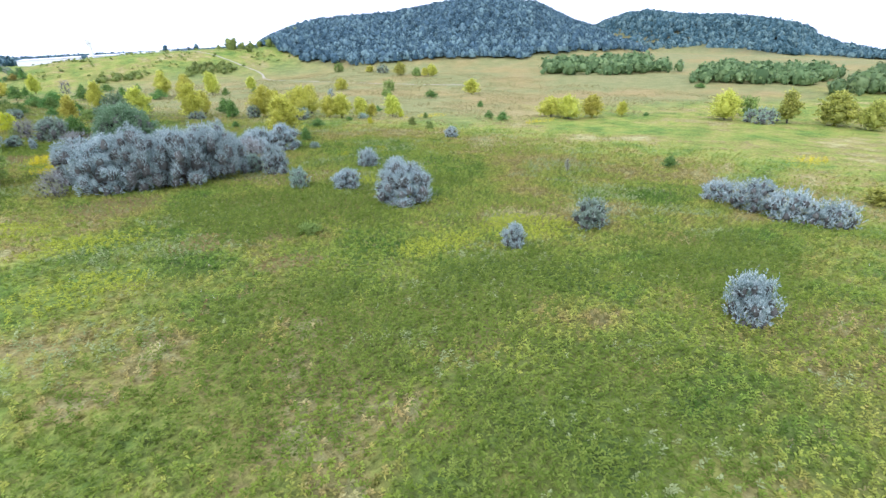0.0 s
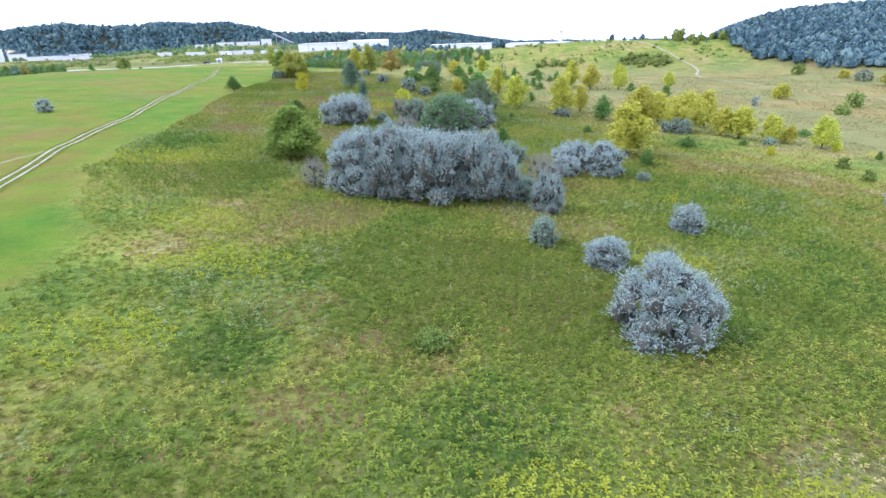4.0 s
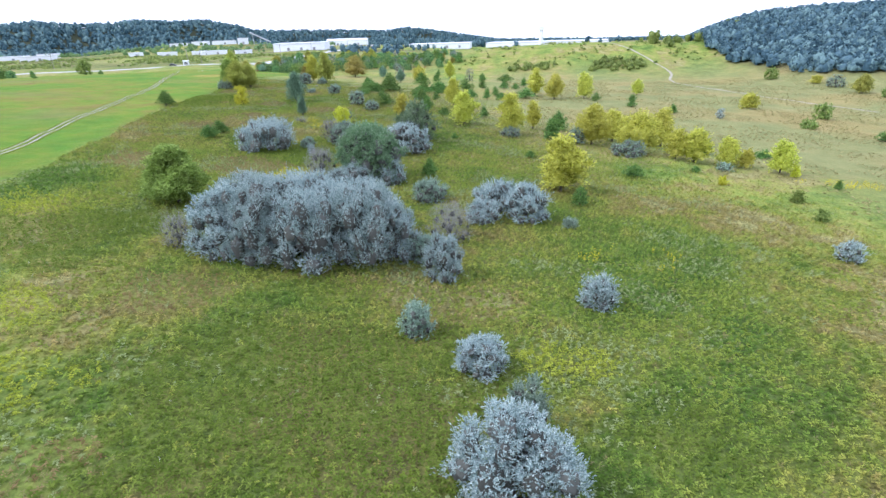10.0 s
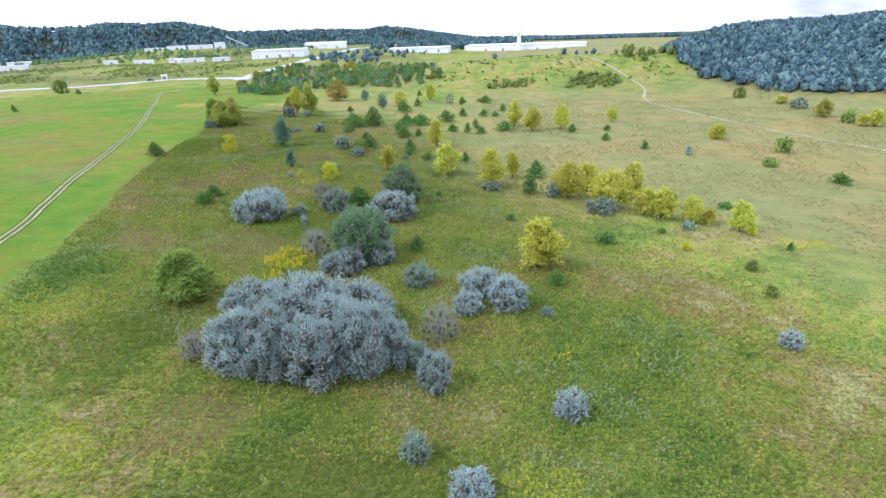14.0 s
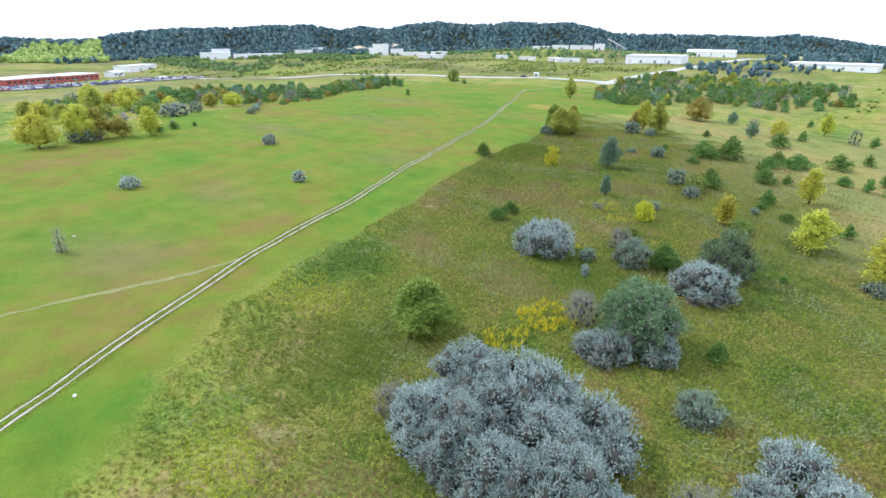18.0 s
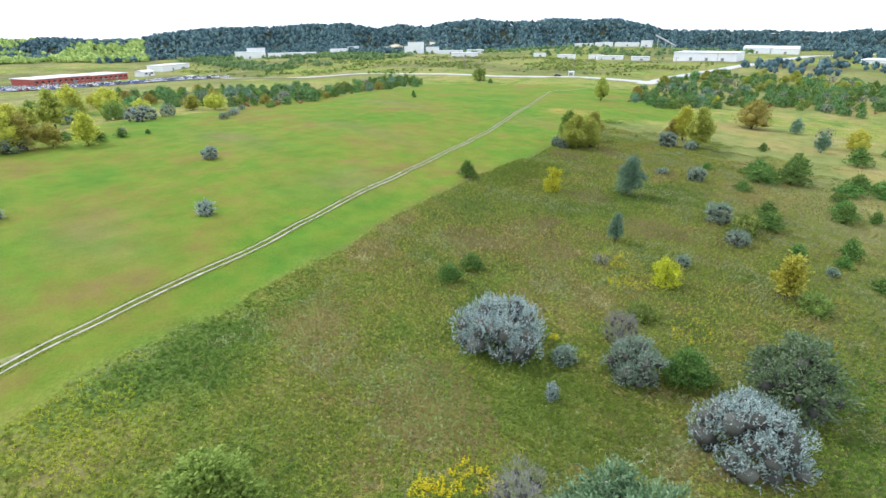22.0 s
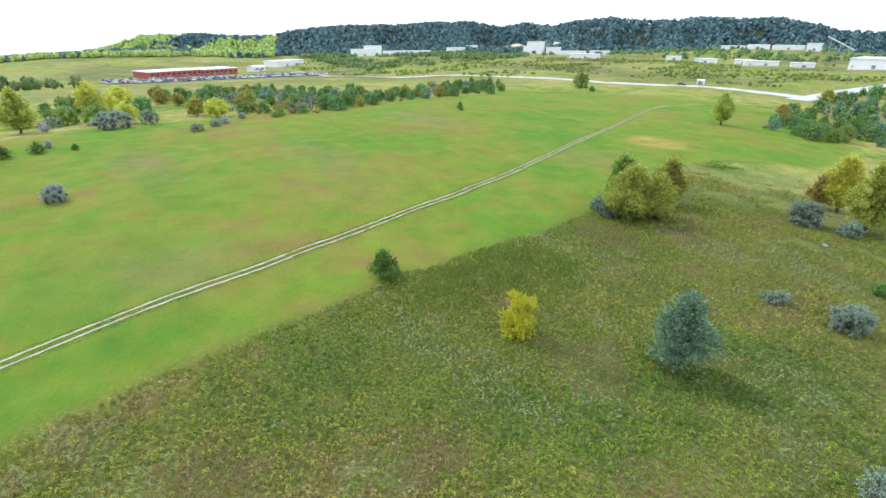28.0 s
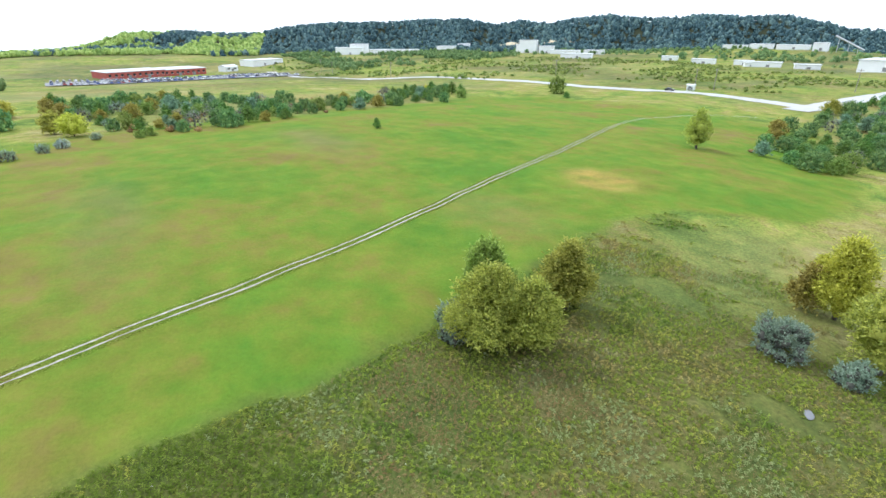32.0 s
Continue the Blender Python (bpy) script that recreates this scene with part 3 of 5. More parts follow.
def ground(x, y):
    """The height of the land."""
    x, y = np.asarray(x, float), np.asarray(y, float)
    a, b = np.clip(x, -170, 190) / 100, np.clip(y, -20, 310) / 100
    z = 0.0
    n = 0
    for i in range(4):
        for j in range(4 - i):
            z = z + LAND[n] * a**i * b**j
            n += 1
    out = np.hypot(x - a * 100, y - b * 100)
    z = z - 0.030 * np.maximum(out - 420, 0)
    z = z - 0.075 * np.maximum(x - 300, 0) * np.clip((np.degrees(np.arctan2(x, y)) - 50) / 12, 0, 1)
    z = z - 0.02 * np.maximum(-x - 700, 0) * np.clip((np.degrees(np.arctan2(-x, y)) - 84) / 6, 0, 1)
    z = z + bump(x, y, 105, 362, 95, 58, 0, 15.5, 1.4) + bump(x, y, 182, 392, 45, 45, 0, 1.5, 1.2)
    z = z + bump(x, y, -540, 200, 210, 170, 0, -13, 1.2) + bump(x, y, -310, 800, 130, 75, 15, 8.5, 1.3)
    for hill in WOODED:
        z = z + wooded_rise(x, y, hill)
    rise = ridge_share(x, y)
    z = z + rise * np.maximum(np.interp(ridge_frame(x, y)[0], RIDGE_BEARING, RIDGE_TOP) - z, 0)
    z = z + 0.12 * np.sin(x * 0.35 + 1.3 * np.sin(y * 0.21)) * np.cos(y * 0.29) + 0.25 * np.sin(x * 0.07 + y * 0.05)
    return z



def edge_x(y):
    """Where the mown field meets the weeds."""
    return np.interp(y, (0, 24, 37, 48, 53, 65, 83, 101, 112, 134, 163, 173, 201, 219, 232, 262, 310), (-26, -8, -4, -7.5, -12, -20, -23.5, -24, -29, -34, -36.5, -38.5, -45, -46, -34, -38, -70))


def waves(x, y, seed):
    """Smooth irregular variation from -1 to 1 over the land."""
    r = np.random.default_rng(seed)
    z = 0.0
    for k in range(7):
        f, a = 0.03 * 1.75**k, r.uniform(0, 6.28)
        z = z + np.sin((x * np.cos(a) + y * np.sin(a)) * f * 2 + r.uniform(0, 6.28) + 1.5 * np.sin((x * np.sin(a) - y * np.cos(a)) * f * 1.3)) / 1.35**k
    return np.clip(z / 2.4, -1, 1)


def mown_share(x, y):
    far_left = np.clip((x + 155 + 0.25 * (y - 150) + 9 * waves(x, y, 2)) / 10, 0, 1)
    end = np.clip((335 - y) / 12, 0, 1)
    return np.clip((edge_x(y) - x + 1.5 * waves(x, y, 3) + 1.0 * waves(x * 5, y * 5, 5) + 1.0) / 2.4, 0, 1) * far_left * end


def burnt_share(x, y):
    """A scorched patch in the mown field."""
    return np.exp(-((((x + 62.5) / 6.6) ** 2 + ((y - 221.5) / 5.2) ** 2) ** 2)) * np.clip(0.8 + 0.7 * waves(x * 5, y * 5, 8), 0, 1)


def bare_share(x, y):
    """Brown worn areas of the mown field."""
    z = 0 * x
    for cx, cy, rx, ry in ((-92, 124, 13, 5), (-78, 150, 16, 5), (-40, 62, 9, 7), (-52, 84, 10, 5), (-60, 40, 12, 8), (-48, 120, 6, 9), (-58, 196, 8, 6), (-110, 190, 14, 6)):
        z = np.maximum(z, np.exp(-((x - cx) / rx) ** 2 - ((y - cy) / ry) ** 2))
    return np.clip(z * (0.75 + 0.6 * waves(x * 2.5, y * 2.5, 9)), 0, 1)


def dry_share(x, y):
    s = y + 0.45 * x + 13 * waves(x, y, 4)
    plain = np.clip((s - 120) / 34, 0, 1) * np.clip((x - 12 - 0.1 * (y - 100)) / 26, 0, 1)
    cedar_field = np.exp(-(((x - 14) / 16) ** 2 + ((y - 178) / 22) ** 2))
    burnt = burnt_share(x, y)
    mound = bump(x, y, 105, 362, 105, 72, 0, 1.0, 1.8) + bump(x, y, 182, 392, 55, 55, 0, 1.0, 1.5)
    brush = 0.55 * np.exp(-(((x + 10) / 45) ** 4 + ((y - 232) / 30) ** 4)) * np.clip((x - edge_x(y)) / 14, 0, 1) + np.exp(-(((x + 180) / 45) ** 4 + ((y - 215) / 60) ** 4)) * 0.75 + np.exp(-(((x + 25) / 55) ** 4 + ((y - 345) / 40) ** 4)) * 0.6
    valley = np.clip((np.hypot(x + 20, y - 150) - 215) / 40, 0, 1) * np.clip((30 - x) / 40, 0, 1) * np.clip(0.25 + 0.6 * waves(x * 0.4, y * 0.4, 6), 0, 0.8)
    return np.clip(valley + brush + (plain * 0.85 + cedar_field) * np.clip(1 - mound, 0, 1) + burnt, 0, 1)


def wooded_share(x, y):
    """Where the land is coloured darker: under the woods and in patches of the valley."""
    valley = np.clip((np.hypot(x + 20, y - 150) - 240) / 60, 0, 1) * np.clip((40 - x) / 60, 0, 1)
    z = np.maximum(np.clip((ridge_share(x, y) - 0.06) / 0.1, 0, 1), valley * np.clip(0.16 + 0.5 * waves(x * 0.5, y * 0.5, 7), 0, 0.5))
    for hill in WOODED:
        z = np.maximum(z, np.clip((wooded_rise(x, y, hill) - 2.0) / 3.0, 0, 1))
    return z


def smooth_line(points, step):
    """Points every step metres along a rounded line."""
    p = np.array(points, float)
    p = np.r_[[2 * p[0] - p[1]], p, [2 * p[-1] - p[-2]]]
    out = []
    for a, b, c, d in zip(p, p[1:], p[2:], p[3:]):
        n = max(2, int(np.linalg.norm(c - b) / step))
        u = np.linspace(0, 1, n, endpoint=False)[:, None]
        out.append(0.5 * (2 * b + (c - a) * u + (2 * a - 5 * b + 4 * c - d) * u**2 + (3 * b - a - 3 * c + d) * u**3))
    return np.concatenate(out + [p[-2:-1]])


LOOKED_AT = smooth_line([(22, 14), (26, 34), (22, 60), (2, 84), (-12, 108), (-24, 140), (-32, 172), (-44, 200)], 6.0)


BESIDE = smooth_line([(44, 30), (40, 60), (28, 88), (16, 116), (4, 146), (-4, 168), (-14, 192)], 6.0)


def soil_shade_share(x, y):
    """Dark earth and litter between the stems of the tallest weeds, deepened by painted-in shade."""
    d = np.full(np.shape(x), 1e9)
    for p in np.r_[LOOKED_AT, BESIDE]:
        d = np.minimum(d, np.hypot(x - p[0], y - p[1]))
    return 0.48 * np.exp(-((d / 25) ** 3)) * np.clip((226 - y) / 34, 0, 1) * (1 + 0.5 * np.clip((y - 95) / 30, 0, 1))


def ground_mesh():
    def lines(lo, hi, step, far):
        inner = np.arange(lo, hi + step, step)
        grow = np.cumsum(step * 1.12 ** np.arange(1, 56))
        grow = grow[grow < far]
        return np.r_[lo - grow[::-1], inner, inner[-1] + grow]

    xs, ys = lines(-130, 130, 1.5, 4600), lines(-15, 290, 1.5, 4600)
    xs = np.r_[xs[(xs < -1200) | ((xs > -132) & (xs < 132)) | (xs > 460)], np.arange(-1200, -580, 18.0), np.arange(-580, -132, 6.0), np.arange(132, 460, 8.0)]
    ys = np.r_[ys[(ys < 292) | (ys > 1520)], np.arange(292, 420, 6.0), np.arange(420, 1520, 18.0)]
    xs, ys = np.unique(xs), np.unique(ys)
    gx, gy = np.meshgrid(xs, ys)
    x, y = gx.ravel(), gy.ravel()
    me = mesh_from("ground", np.stack([x, y, ground(x, y)], 1), grid_faces(len(xs), len(ys)), [GROUND], smooth=True)
    for key, values in (("mown", mown_share(x, y) * (1 - burnt_share(x, y))), ("dry", dry_share(x, y)), ("wooded", wooded_share(x, y)), ("scorched", burnt_share(x, y)), ("soil_shade", soil_shade_share(x, y)), ("bare", bare_share(x, y))):
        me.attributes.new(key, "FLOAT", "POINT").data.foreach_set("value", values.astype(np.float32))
    return me


def grid_faces(nx, ny):
    i = (np.arange(ny - 1)[:, None] * nx + np.arange(nx - 1)).ravel()
    return np.stack([i, i + 1, i + nx + 1, i + nx], 1)


def ground_material():
    m, t, out = nodes_of("meadow_ground")
    co = world_place(t)
    big, mid, fine = noise_node(t, 0.035, 5.0, 0.6, co), noise_node(t, 0.22, 5.0, 0.65, co), noise_node(t, 3.2, 5.0, 0.72, co)
    two = maths(t, "ADD", maths(t, "MULTIPLY", mid, 0.55), maths(t, "MULTIPLY", fine, 0.45))
    grain = ramp(t, maths(t, "ADD", maths(t, "MULTIPLY", mid, 0.3), maths(t, "MULTIPLY", fine, 0.7)), [(0.38, (0.48, 0.48, 0.48)), (0.5, (0.98, 0.98, 0.98)), (0.62, (1.45, 1.45, 1.45))])
    weeds = mix_rgb(t, 1.0, meadow_colour(t, co), grain, "MULTIPLY")
    lawn_mix = maths(t, "ADD", maths(t, "MULTIPLY", noise_node(t, 0.045, 5.0, 0.6, co), 0.7), maths(t, "MULTIPLY", noise_node(t, 0.3, 3.0, 0.6, co), 0.3))
    lawn = ramp(t, lawn_mix, [(0.38, (0.093, 0.197, 0.02)), (0.46, (0.129, 0.212, 0.022)), (0.53, (0.165, 0.21, 0.027)), (0.59, (0.191, 0.186, 0.036)), (0.66, (0.206, 0.158, 0.054))])
    lawn = mix_rgb(t, 1.0, lawn, ramp(t, two, [(0.3, (0.72, 0.72, 0.72)), (0.7, (1.2, 1.2, 1.2))]), "MULTIPLY")
    straw = ramp(t, two, [(0.3, (0.15, 0.16, 0.060)), (0.5, (0.22, 0.22, 0.088)), (0.7, (0.29, 0.27, 0.12))])
    ochre = ramp(t, two, [(0.3, (0.23, 0.18, 0.07)), (0.7, (0.34, 0.27, 0.11))])
    straw = mix_rgb(t, ramp(t, noise_node(t, 0.028, 4.0, 0.6, co), [(0.47, (0, 0, 0)), (0.63, (1, 1, 1))]), straw, ochre)

    def share(key):
        a = t.nodes.new("ShaderNodeAttribute")
        a.attribute_name = key
        return a.outputs["Fac"]

    # The earth colour also holds the shade under the dense weeds.
    weeds = mix_rgb(t, share("soil_shade"), weeds, ramp(t, two, [(0.35, (0.055, 0.066, 0.022)), (0.65, (0.100, 0.112, 0.038))]))
    lawn = mix_rgb(t, maths(t, "MULTIPLY", share("bare"), 0.75), lawn, ramp(t, two, [(0.35, (0.150, 0.130, 0.050)), (0.65, (0.235, 0.200, 0.085))]))
    col = mix_rgb(t, share("dry"), weeds, straw)
    col = mix_rgb(t, share("mown"), col, lawn)
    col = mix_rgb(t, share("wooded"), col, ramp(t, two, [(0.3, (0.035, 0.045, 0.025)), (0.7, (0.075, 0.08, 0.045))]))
    col = mix_rgb(t, share("scorched"), col, ramp(t, two, [(0.35, (0.21, 0.18, 0.045)), (0.5, (0.37, 0.25, 0.055)), (0.68, (0.47, 0.30, 0.075))]))
    p = t.nodes.new("ShaderNodeBsdfPrincipled")
    p.inputs["Roughness"].default_value = 0.95
    p.inputs["Specular IOR Level"].default_value = 0.1
    t.links.new(col, p.inputs["Base Color"])
    b = t.nodes.new("ShaderNodeBump")
    b.inputs["Strength"].default_value = 0.7
    b.inputs["Distance"].default_value = 0.25
    t.links.new(fine, b.inputs["Height"])
    t.links.new(b.outputs[0], p.inputs["Normal"])
    t.links.new(p.outputs[0], out.inputs[0])
    return m


GROUND = ground_material()
tagged(new("ground", ground_mesh()), "rolling weedy meadow with a mown green field", "ground", kind="structure")


def ribbon(name, line, offset, width, lift, material, ragged=0.0, seed=1):
    """A strip that lies on the land along a line."""
    rng = np.random.default_rng(seed)
    way = unit(np.gradient(line, axis=0))
    side = np.stack([way[:, 1], -way[:, 0]], 1)
    cuts = []
    for s in (-0.5, 0.0, 0.5):
        at = line + side * (offset + s * width + (ragged * rng.normal(size=len(line)) if s else 0 * way[:, 0]))[:, None] if np.ndim(offset) else line + side * (offset + s * width + ragged * rng.normal(size=len(line)) * abs(s) * 2)[:, None]
        cuts.append(np.c_[at, ground(at[:, 0], at[:, 1]) + lift + (0.015 if s == 0 else 0)])
    v = np.stack(cuts, 1).reshape(-1, 3)
    return mesh_from(name, v, grid_faces(3, len(line))[:, ::-1], [material], smooth=True)


def tufts(name, material, x, y, tall, leaf, wide, leaves, seed, label, droop=0.35):
    """Leafy plants: lance leaves up a leaning stem, the upper ones smaller; every plant has a shade of its own."""
    rng = np.random.default_rng(seed)
    n = len(x)
    tall = np.broadcast_to(tall, n) * rng.uniform(0.65, 1.3, n)
    foot = np.stack([x, y, ground(x, y) - 0.02], 1)[:, None]
    lean = rng.normal(size=(n, 1, 3)) * [0.16, 0.16, 0] + [0.20, -0.16, 1.0]
    up = (np.arange(leaves) + rng.uniform(0.2, 0.8, (n, leaves))) / leaves
    a = rng.uniform(0, 2 * np.pi, (n, 1)) + np.arange(leaves) * 2.4 + rng.uniform(-0.5, 0.5, (n, leaves))
    rise = 0.15 + 0.75 * up + 0.2 * rng.normal(size=(n, leaves))
    way = np.stack([np.cos(a) * np.cos(rise) + 0.12, np.sin(a) * np.cos(rise) - 0.10, np.sin(rise)], -1)
    side = np.stack([-np.sin(a), np.cos(a), 0.4 * rng.normal(size=a.shape)], -1)
    ln = leaf * (1.2 - 0.45 * up)[..., None] * rng.uniform(0.7, 1.3, (n, leaves, 1))
    wd = wide * rng.uniform(0.7, 1.3, (n, leaves, 1))
    b = foot + lean * (tall[:, None] * (0.12 + 0.88 * up))[..., None]
    mid = b + way * ln * 0.5
    tip = b + way * ln - np.array([0, 0, droop]) * ln
    v = np.stack([b, mid + side * wd * 0.5, tip, mid - side * wd * 0.5], 2).reshape(-1, 3)
    me = mesh_from(name, v, np.arange(n * leaves * 4).reshape(-1, 4), [material])
    shade = np.clip(np.repeat(rng.uniform(0, 1, n), leaves * 4) * 0.8 + np.repeat(rng.uniform(0, 1, n * leaves), 4) * 0.2, 0, 1)
    me.attributes.new("shade", "FLOAT", "POINT").data.foreach_set("value", shade.astype(np.float32))
    return tagged(new(name, me), label, "grass", kind="stuff")


def scatter(step, box, reach, seed):
    """Places on a shaken grid, fewer away from the line that the flight follows."""
    rng = np.random.default_rng(seed)
    x, y = np.meshgrid(np.arange(box[0], box[1], step), np.arange(box[2], box[3], step))
    x, y = x.ravel(), y.ravel()
    x, y = x + step * rng.uniform(-0.42, 0.42, len(x)), y + step * rng.uniform(-0.42, 0.42, len(x))
    d = np.full(len(x), 1e9)
    for p in np.r_[LOOKED_AT, BESIDE]:
        d = np.minimum(d, np.hypot(x - p[0], y - p[1]))
    ok = rng.uniform(0, 1, len(x)) < np.exp(-((d / reach) ** 3))
    return x[ok], y[ok]


def plant_meadow():
    x, y = scatter(0.30, (-60, 90, -5, 240), 30, 11)
    ok = (mown_share(x, y) < 0.35) & (waves(x * 6, y * 6, 19) > (y - 202) / 26)
    x, y = x[ok], y[ok]
    rng = np.random.default_rng(12)
    chance = rng.uniform(0, 1, len(x))
    rough = 0.5 * waves(x * 5, y * 5, 31) + 0.25 * waves(x * 14, y * 14, 32)

    def stand(spots, most=0.92):
        z = np.zeros(len(x))
        for cx, cy, rx, ry in spots:
            z = np.maximum(z, 1.4 - 1.1 * np.hypot((x - cx) / rx, (y - cy) / ry) + rough)
        return chance < np.clip(z * 1.5, 0, most)

    lush = stand([(21, 46, 9, 9), (21, 19, 8, 5), (36, 12, 7, 6), (5, 20, 8, 6), (14, 8, 7, 5), (10, 26, 5, 3), (-8, 64, 9, 6), (8, 100, 6, 8), (-30, 150, 6, 9), (40, 44, 4, 3), (24, 37, 3.5, 3)])
    bright = stand([(1.8, 35, 4, 2.2), (34, 50, 2.5, 1.5), (-14, 70, 6, 5), (4, 45, 5, 3), (0, 52, 4, 2.5), (24, 28, 3, 2), (33, 26, 4, 3)]) & ~lush
    russet = stand([(-8, 122, 4, 3), (-2, 140, 5, 3), (-18, 118, 4, 2.5), (-14, 146, 4, 3), (-30, 168, 5, 3), (-26, 176, 2.6, 2), (-19, 168.5, 3, 2.2), (-26, 162, 2.5, 2), (-14, 131, 3.2, 2.5), (12, 40, 3, 2), (16, 37.5, 2, 1.4), (8, 56, 4, 3), (14, 31, 3, 1.6), (9, 27, 4, 2), (2, 92, 6, 4), (-16, 92, 5, 4)], 0.85) & ~lush & ~bright
    dry = (chance < 0.04 + 0.16 * np.clip((y - 75) / 40, 0, 1) + 0.5 * dry_share(x, y) * (chance < 0.5)) | (stand([(12, 47, 3.5, 2), (16, 52, 4, 1.8), (-24, 160, 4, 4), (-12, 180, 6, 6), (-26, 200, 8, 8)], 0.5)) | (russet & (chance > 0.62))
    russet &= ~dry
    dry &= ~lush & ~bright
    taken = dry | russet | lush | bright
    light = (waves(x * 4, y * 4, 14) + rough > 0.45) & ~taken & (chance > 0.55)
    fresh = ((waves(x * 2, y * 2, 13) < -0.1) & ~taken & ~light & (chance > 0.5)) | bright
    rest = ~(dry | fresh | light | lush | russet)
    h = 0.24 + 0.10 * waves(x * 3, y * 3, 15) + 0.13 * waves(x * 11, y * 11, 16)
    h = np.maximum(h, 0.08)
    for name, mat, sel, k, leaf, wide, label in (("meadow_weeds", MEADOW_BLADE, rest, 1.0, 0.21, 0.085, "dense olive-green leafy meadow weeds"), ("yellow_weeds", BRIGHT_BLADE, bright, 1.1, 0.20, 0.09, "stands of bright yellow-green leafy weeds"), ("fresh_grass", FRESH_BLADE, fresh & ~bright, 0.9, 0.20, 0.09, "fresh yellow-green leafy plants between the weeds"),
                                                 ("lush_weeds", LUSH_BLADE, lush, 1.7, 0.23, 0.09, "tall dark green leafy weeds"), ("dry_grass", DRY_BLADE, dry, 1.2, 0.22, 0.045, "dry straw-coloured seed-headed grass"),
                                                 ("russet_weeds", RUSSET_BLADE, russet, 1.1, 0.18, 0.065, "russet-brown withering weeds"), ("pale_weeds", PALE_BLADE, light, 1.1, 0.19, 0.085, "pale silvery-green leafy weeds")):
        tufts(name, mat, x[sel], y[sel], h[sel] * k, leaf, wide, 8, 24, label)
    rng = np.random.default_rng(21)
    px, py = np.meshgrid(np.arange(46, 185, 1.25), np.arange(60, 275, 1.25))
    px, py = px.ravel() + rng.uniform(-0.6, 0.6, px.size), py.ravel() + rng.uniform(-0.6, 0.6, px.size)
    ok = (waves(px * 3, py * 3, 22) > -0.1) & (dry_share(px, py) > 0.15)
    px, py = px[ok], py[ok]
    tufts("plain_tussocks", STRAW_BLADE, px, py, 0.12, 0.45, 0.20, 5, 23, "dry straw tussocks on the open plain")
    white = np.random.default_rng(17).uniform(0, 1, len(x)) < 0.005 * (waves(x * 2, y * 2, 18) > 0.1)
    tufts("white_flowers", WHITE_FLOWER, x[white], y[white], h[white] * 1.3, 0.06, 0.05, 5, 25, "small white meadow flowers", 0.1)


plant_meadow()


def flower_patch(cx, cy, rx, ry, n, seed, tall=0.75):
    rng = np.random.default_rng(seed)
    a, r = rng.uniform(0, 6.28, n), np.sqrt(rng.uniform(0, 1, n))
    x, y = cx + np.cos(a) * r * rx, cy + np.sin(a) * r * ry
    ok = waves(x * 9, y * 9, seed) > 0.05
    tufts("goldenrod", GOLDENROD, x[ok], y[ok], tall * 0.9, 0.16, 0.10, 6, seed, "bright yellow goldenrod flowers in the meadow", 0.2)


for n, (cx, cy, rx, ry, many) in enumerate([(7.6, 86.2, 3.4, 3.2, 520), (6.0, 80.0, 2.2, 3.0, 260), (-0.5, 126.5, 2.6, 2.2, 150), (3.0, 121.0, 2.4, 2.0, 90), (85, 19, 6, 2.2, 220), (98.6, 75, 6, 1.6, 160), (83, 98, 7, 2.0, 180), (11.5, 118, 2.4, 4.0, 90), (2.4, 106, 0.6, 0.5, 14), (43, 66, 5, 3, 60)]):
    flower_patch(cx, cy, rx, ry, many, 60 + n)

track_line = smooth_line([(3, 5), (-7, 26), (-16.8, 46), (-27.7, 73), (-33.2, 94), (-39.8, 114), (-46.3, 136), (-52.8, 158), (-60.7, 181.4), (-71.3, 206.6), (-82.4, 234), (-93.2, 256.6), (-102.6, 277), (-110, 300), (-110.6, 315), (-105, 329), (-96, 338)], 0.8)
track = tagged(new("dirt_track"), "two pale wheel ruts across the mown field", "track", kind="structure")
for s in (-0.44, 0.44):
    part_of("wheel_rut", ribbon("wheel_rut", track_line, s, 0.20, 0.03, GRAVEL, 0.03, 5 + int(s > 0)), track)
tagged(new("worn_branch", ribbon("worn_branch", smooth_line([(-37, 38), (-33.5, 49.1), (-31.9, 54.9), (-28.9, 63.3), (-27.6, 72)], 0.8), 0, 0.6, 0.02, WORN_TURF, 0.14, 12)), "faint worn branch of the dirt track", "track", kind="structure")


def track_grass():
    """Grass that stands along and between the wheel ruts."""
    rng = np.random.default_rng(77)
    line = track_line[track_line[:, 1] < 275]
    way = unit(np.gradient(line, axis=0))
    k = rng.integers(0, len(line), 34000)
    off = np.where(rng.uniform(0, 1, len(k)) < 0.42, rng.uniform(-0.27, 0.27, len(k)), (0.62 + 0.5 * rng.uniform(0, 1, len(k)) ** 1.6) * rng.choice((-1, 1), len(k)))
    at = line[k] + way[k] * rng.uniform(-0.4, 0.4, (len(k), 1)) + np.stack([way[k, 1], -way[k, 0]], 1) * off[:, None]
    tufts("track_grass", LAWN_BLADE, at[:, 0], at[:, 1], 0.05 + 0.03 * waves(at[:, 0] * 6, at[:, 1] * 6, 78), 0.10, 0.07, 4, 79, "short green grass along the wheel ruts")


track_grass()
side_track = tagged(new("gravel_track"), "pale worn gravel track across the dry plain", "track", kind="structure")
part_of("track_bed", ribbon("track_bed", smooth_line([(156, 152), (150.7, 163.8), (138.5, 186), (127.2, 218), (121, 252), (124, 275), (131, 300), (118, 345), (110, 385)], 2.5), 0, 1.1, 0.06, WORN_TRACK, 0.12, 9), side_track)


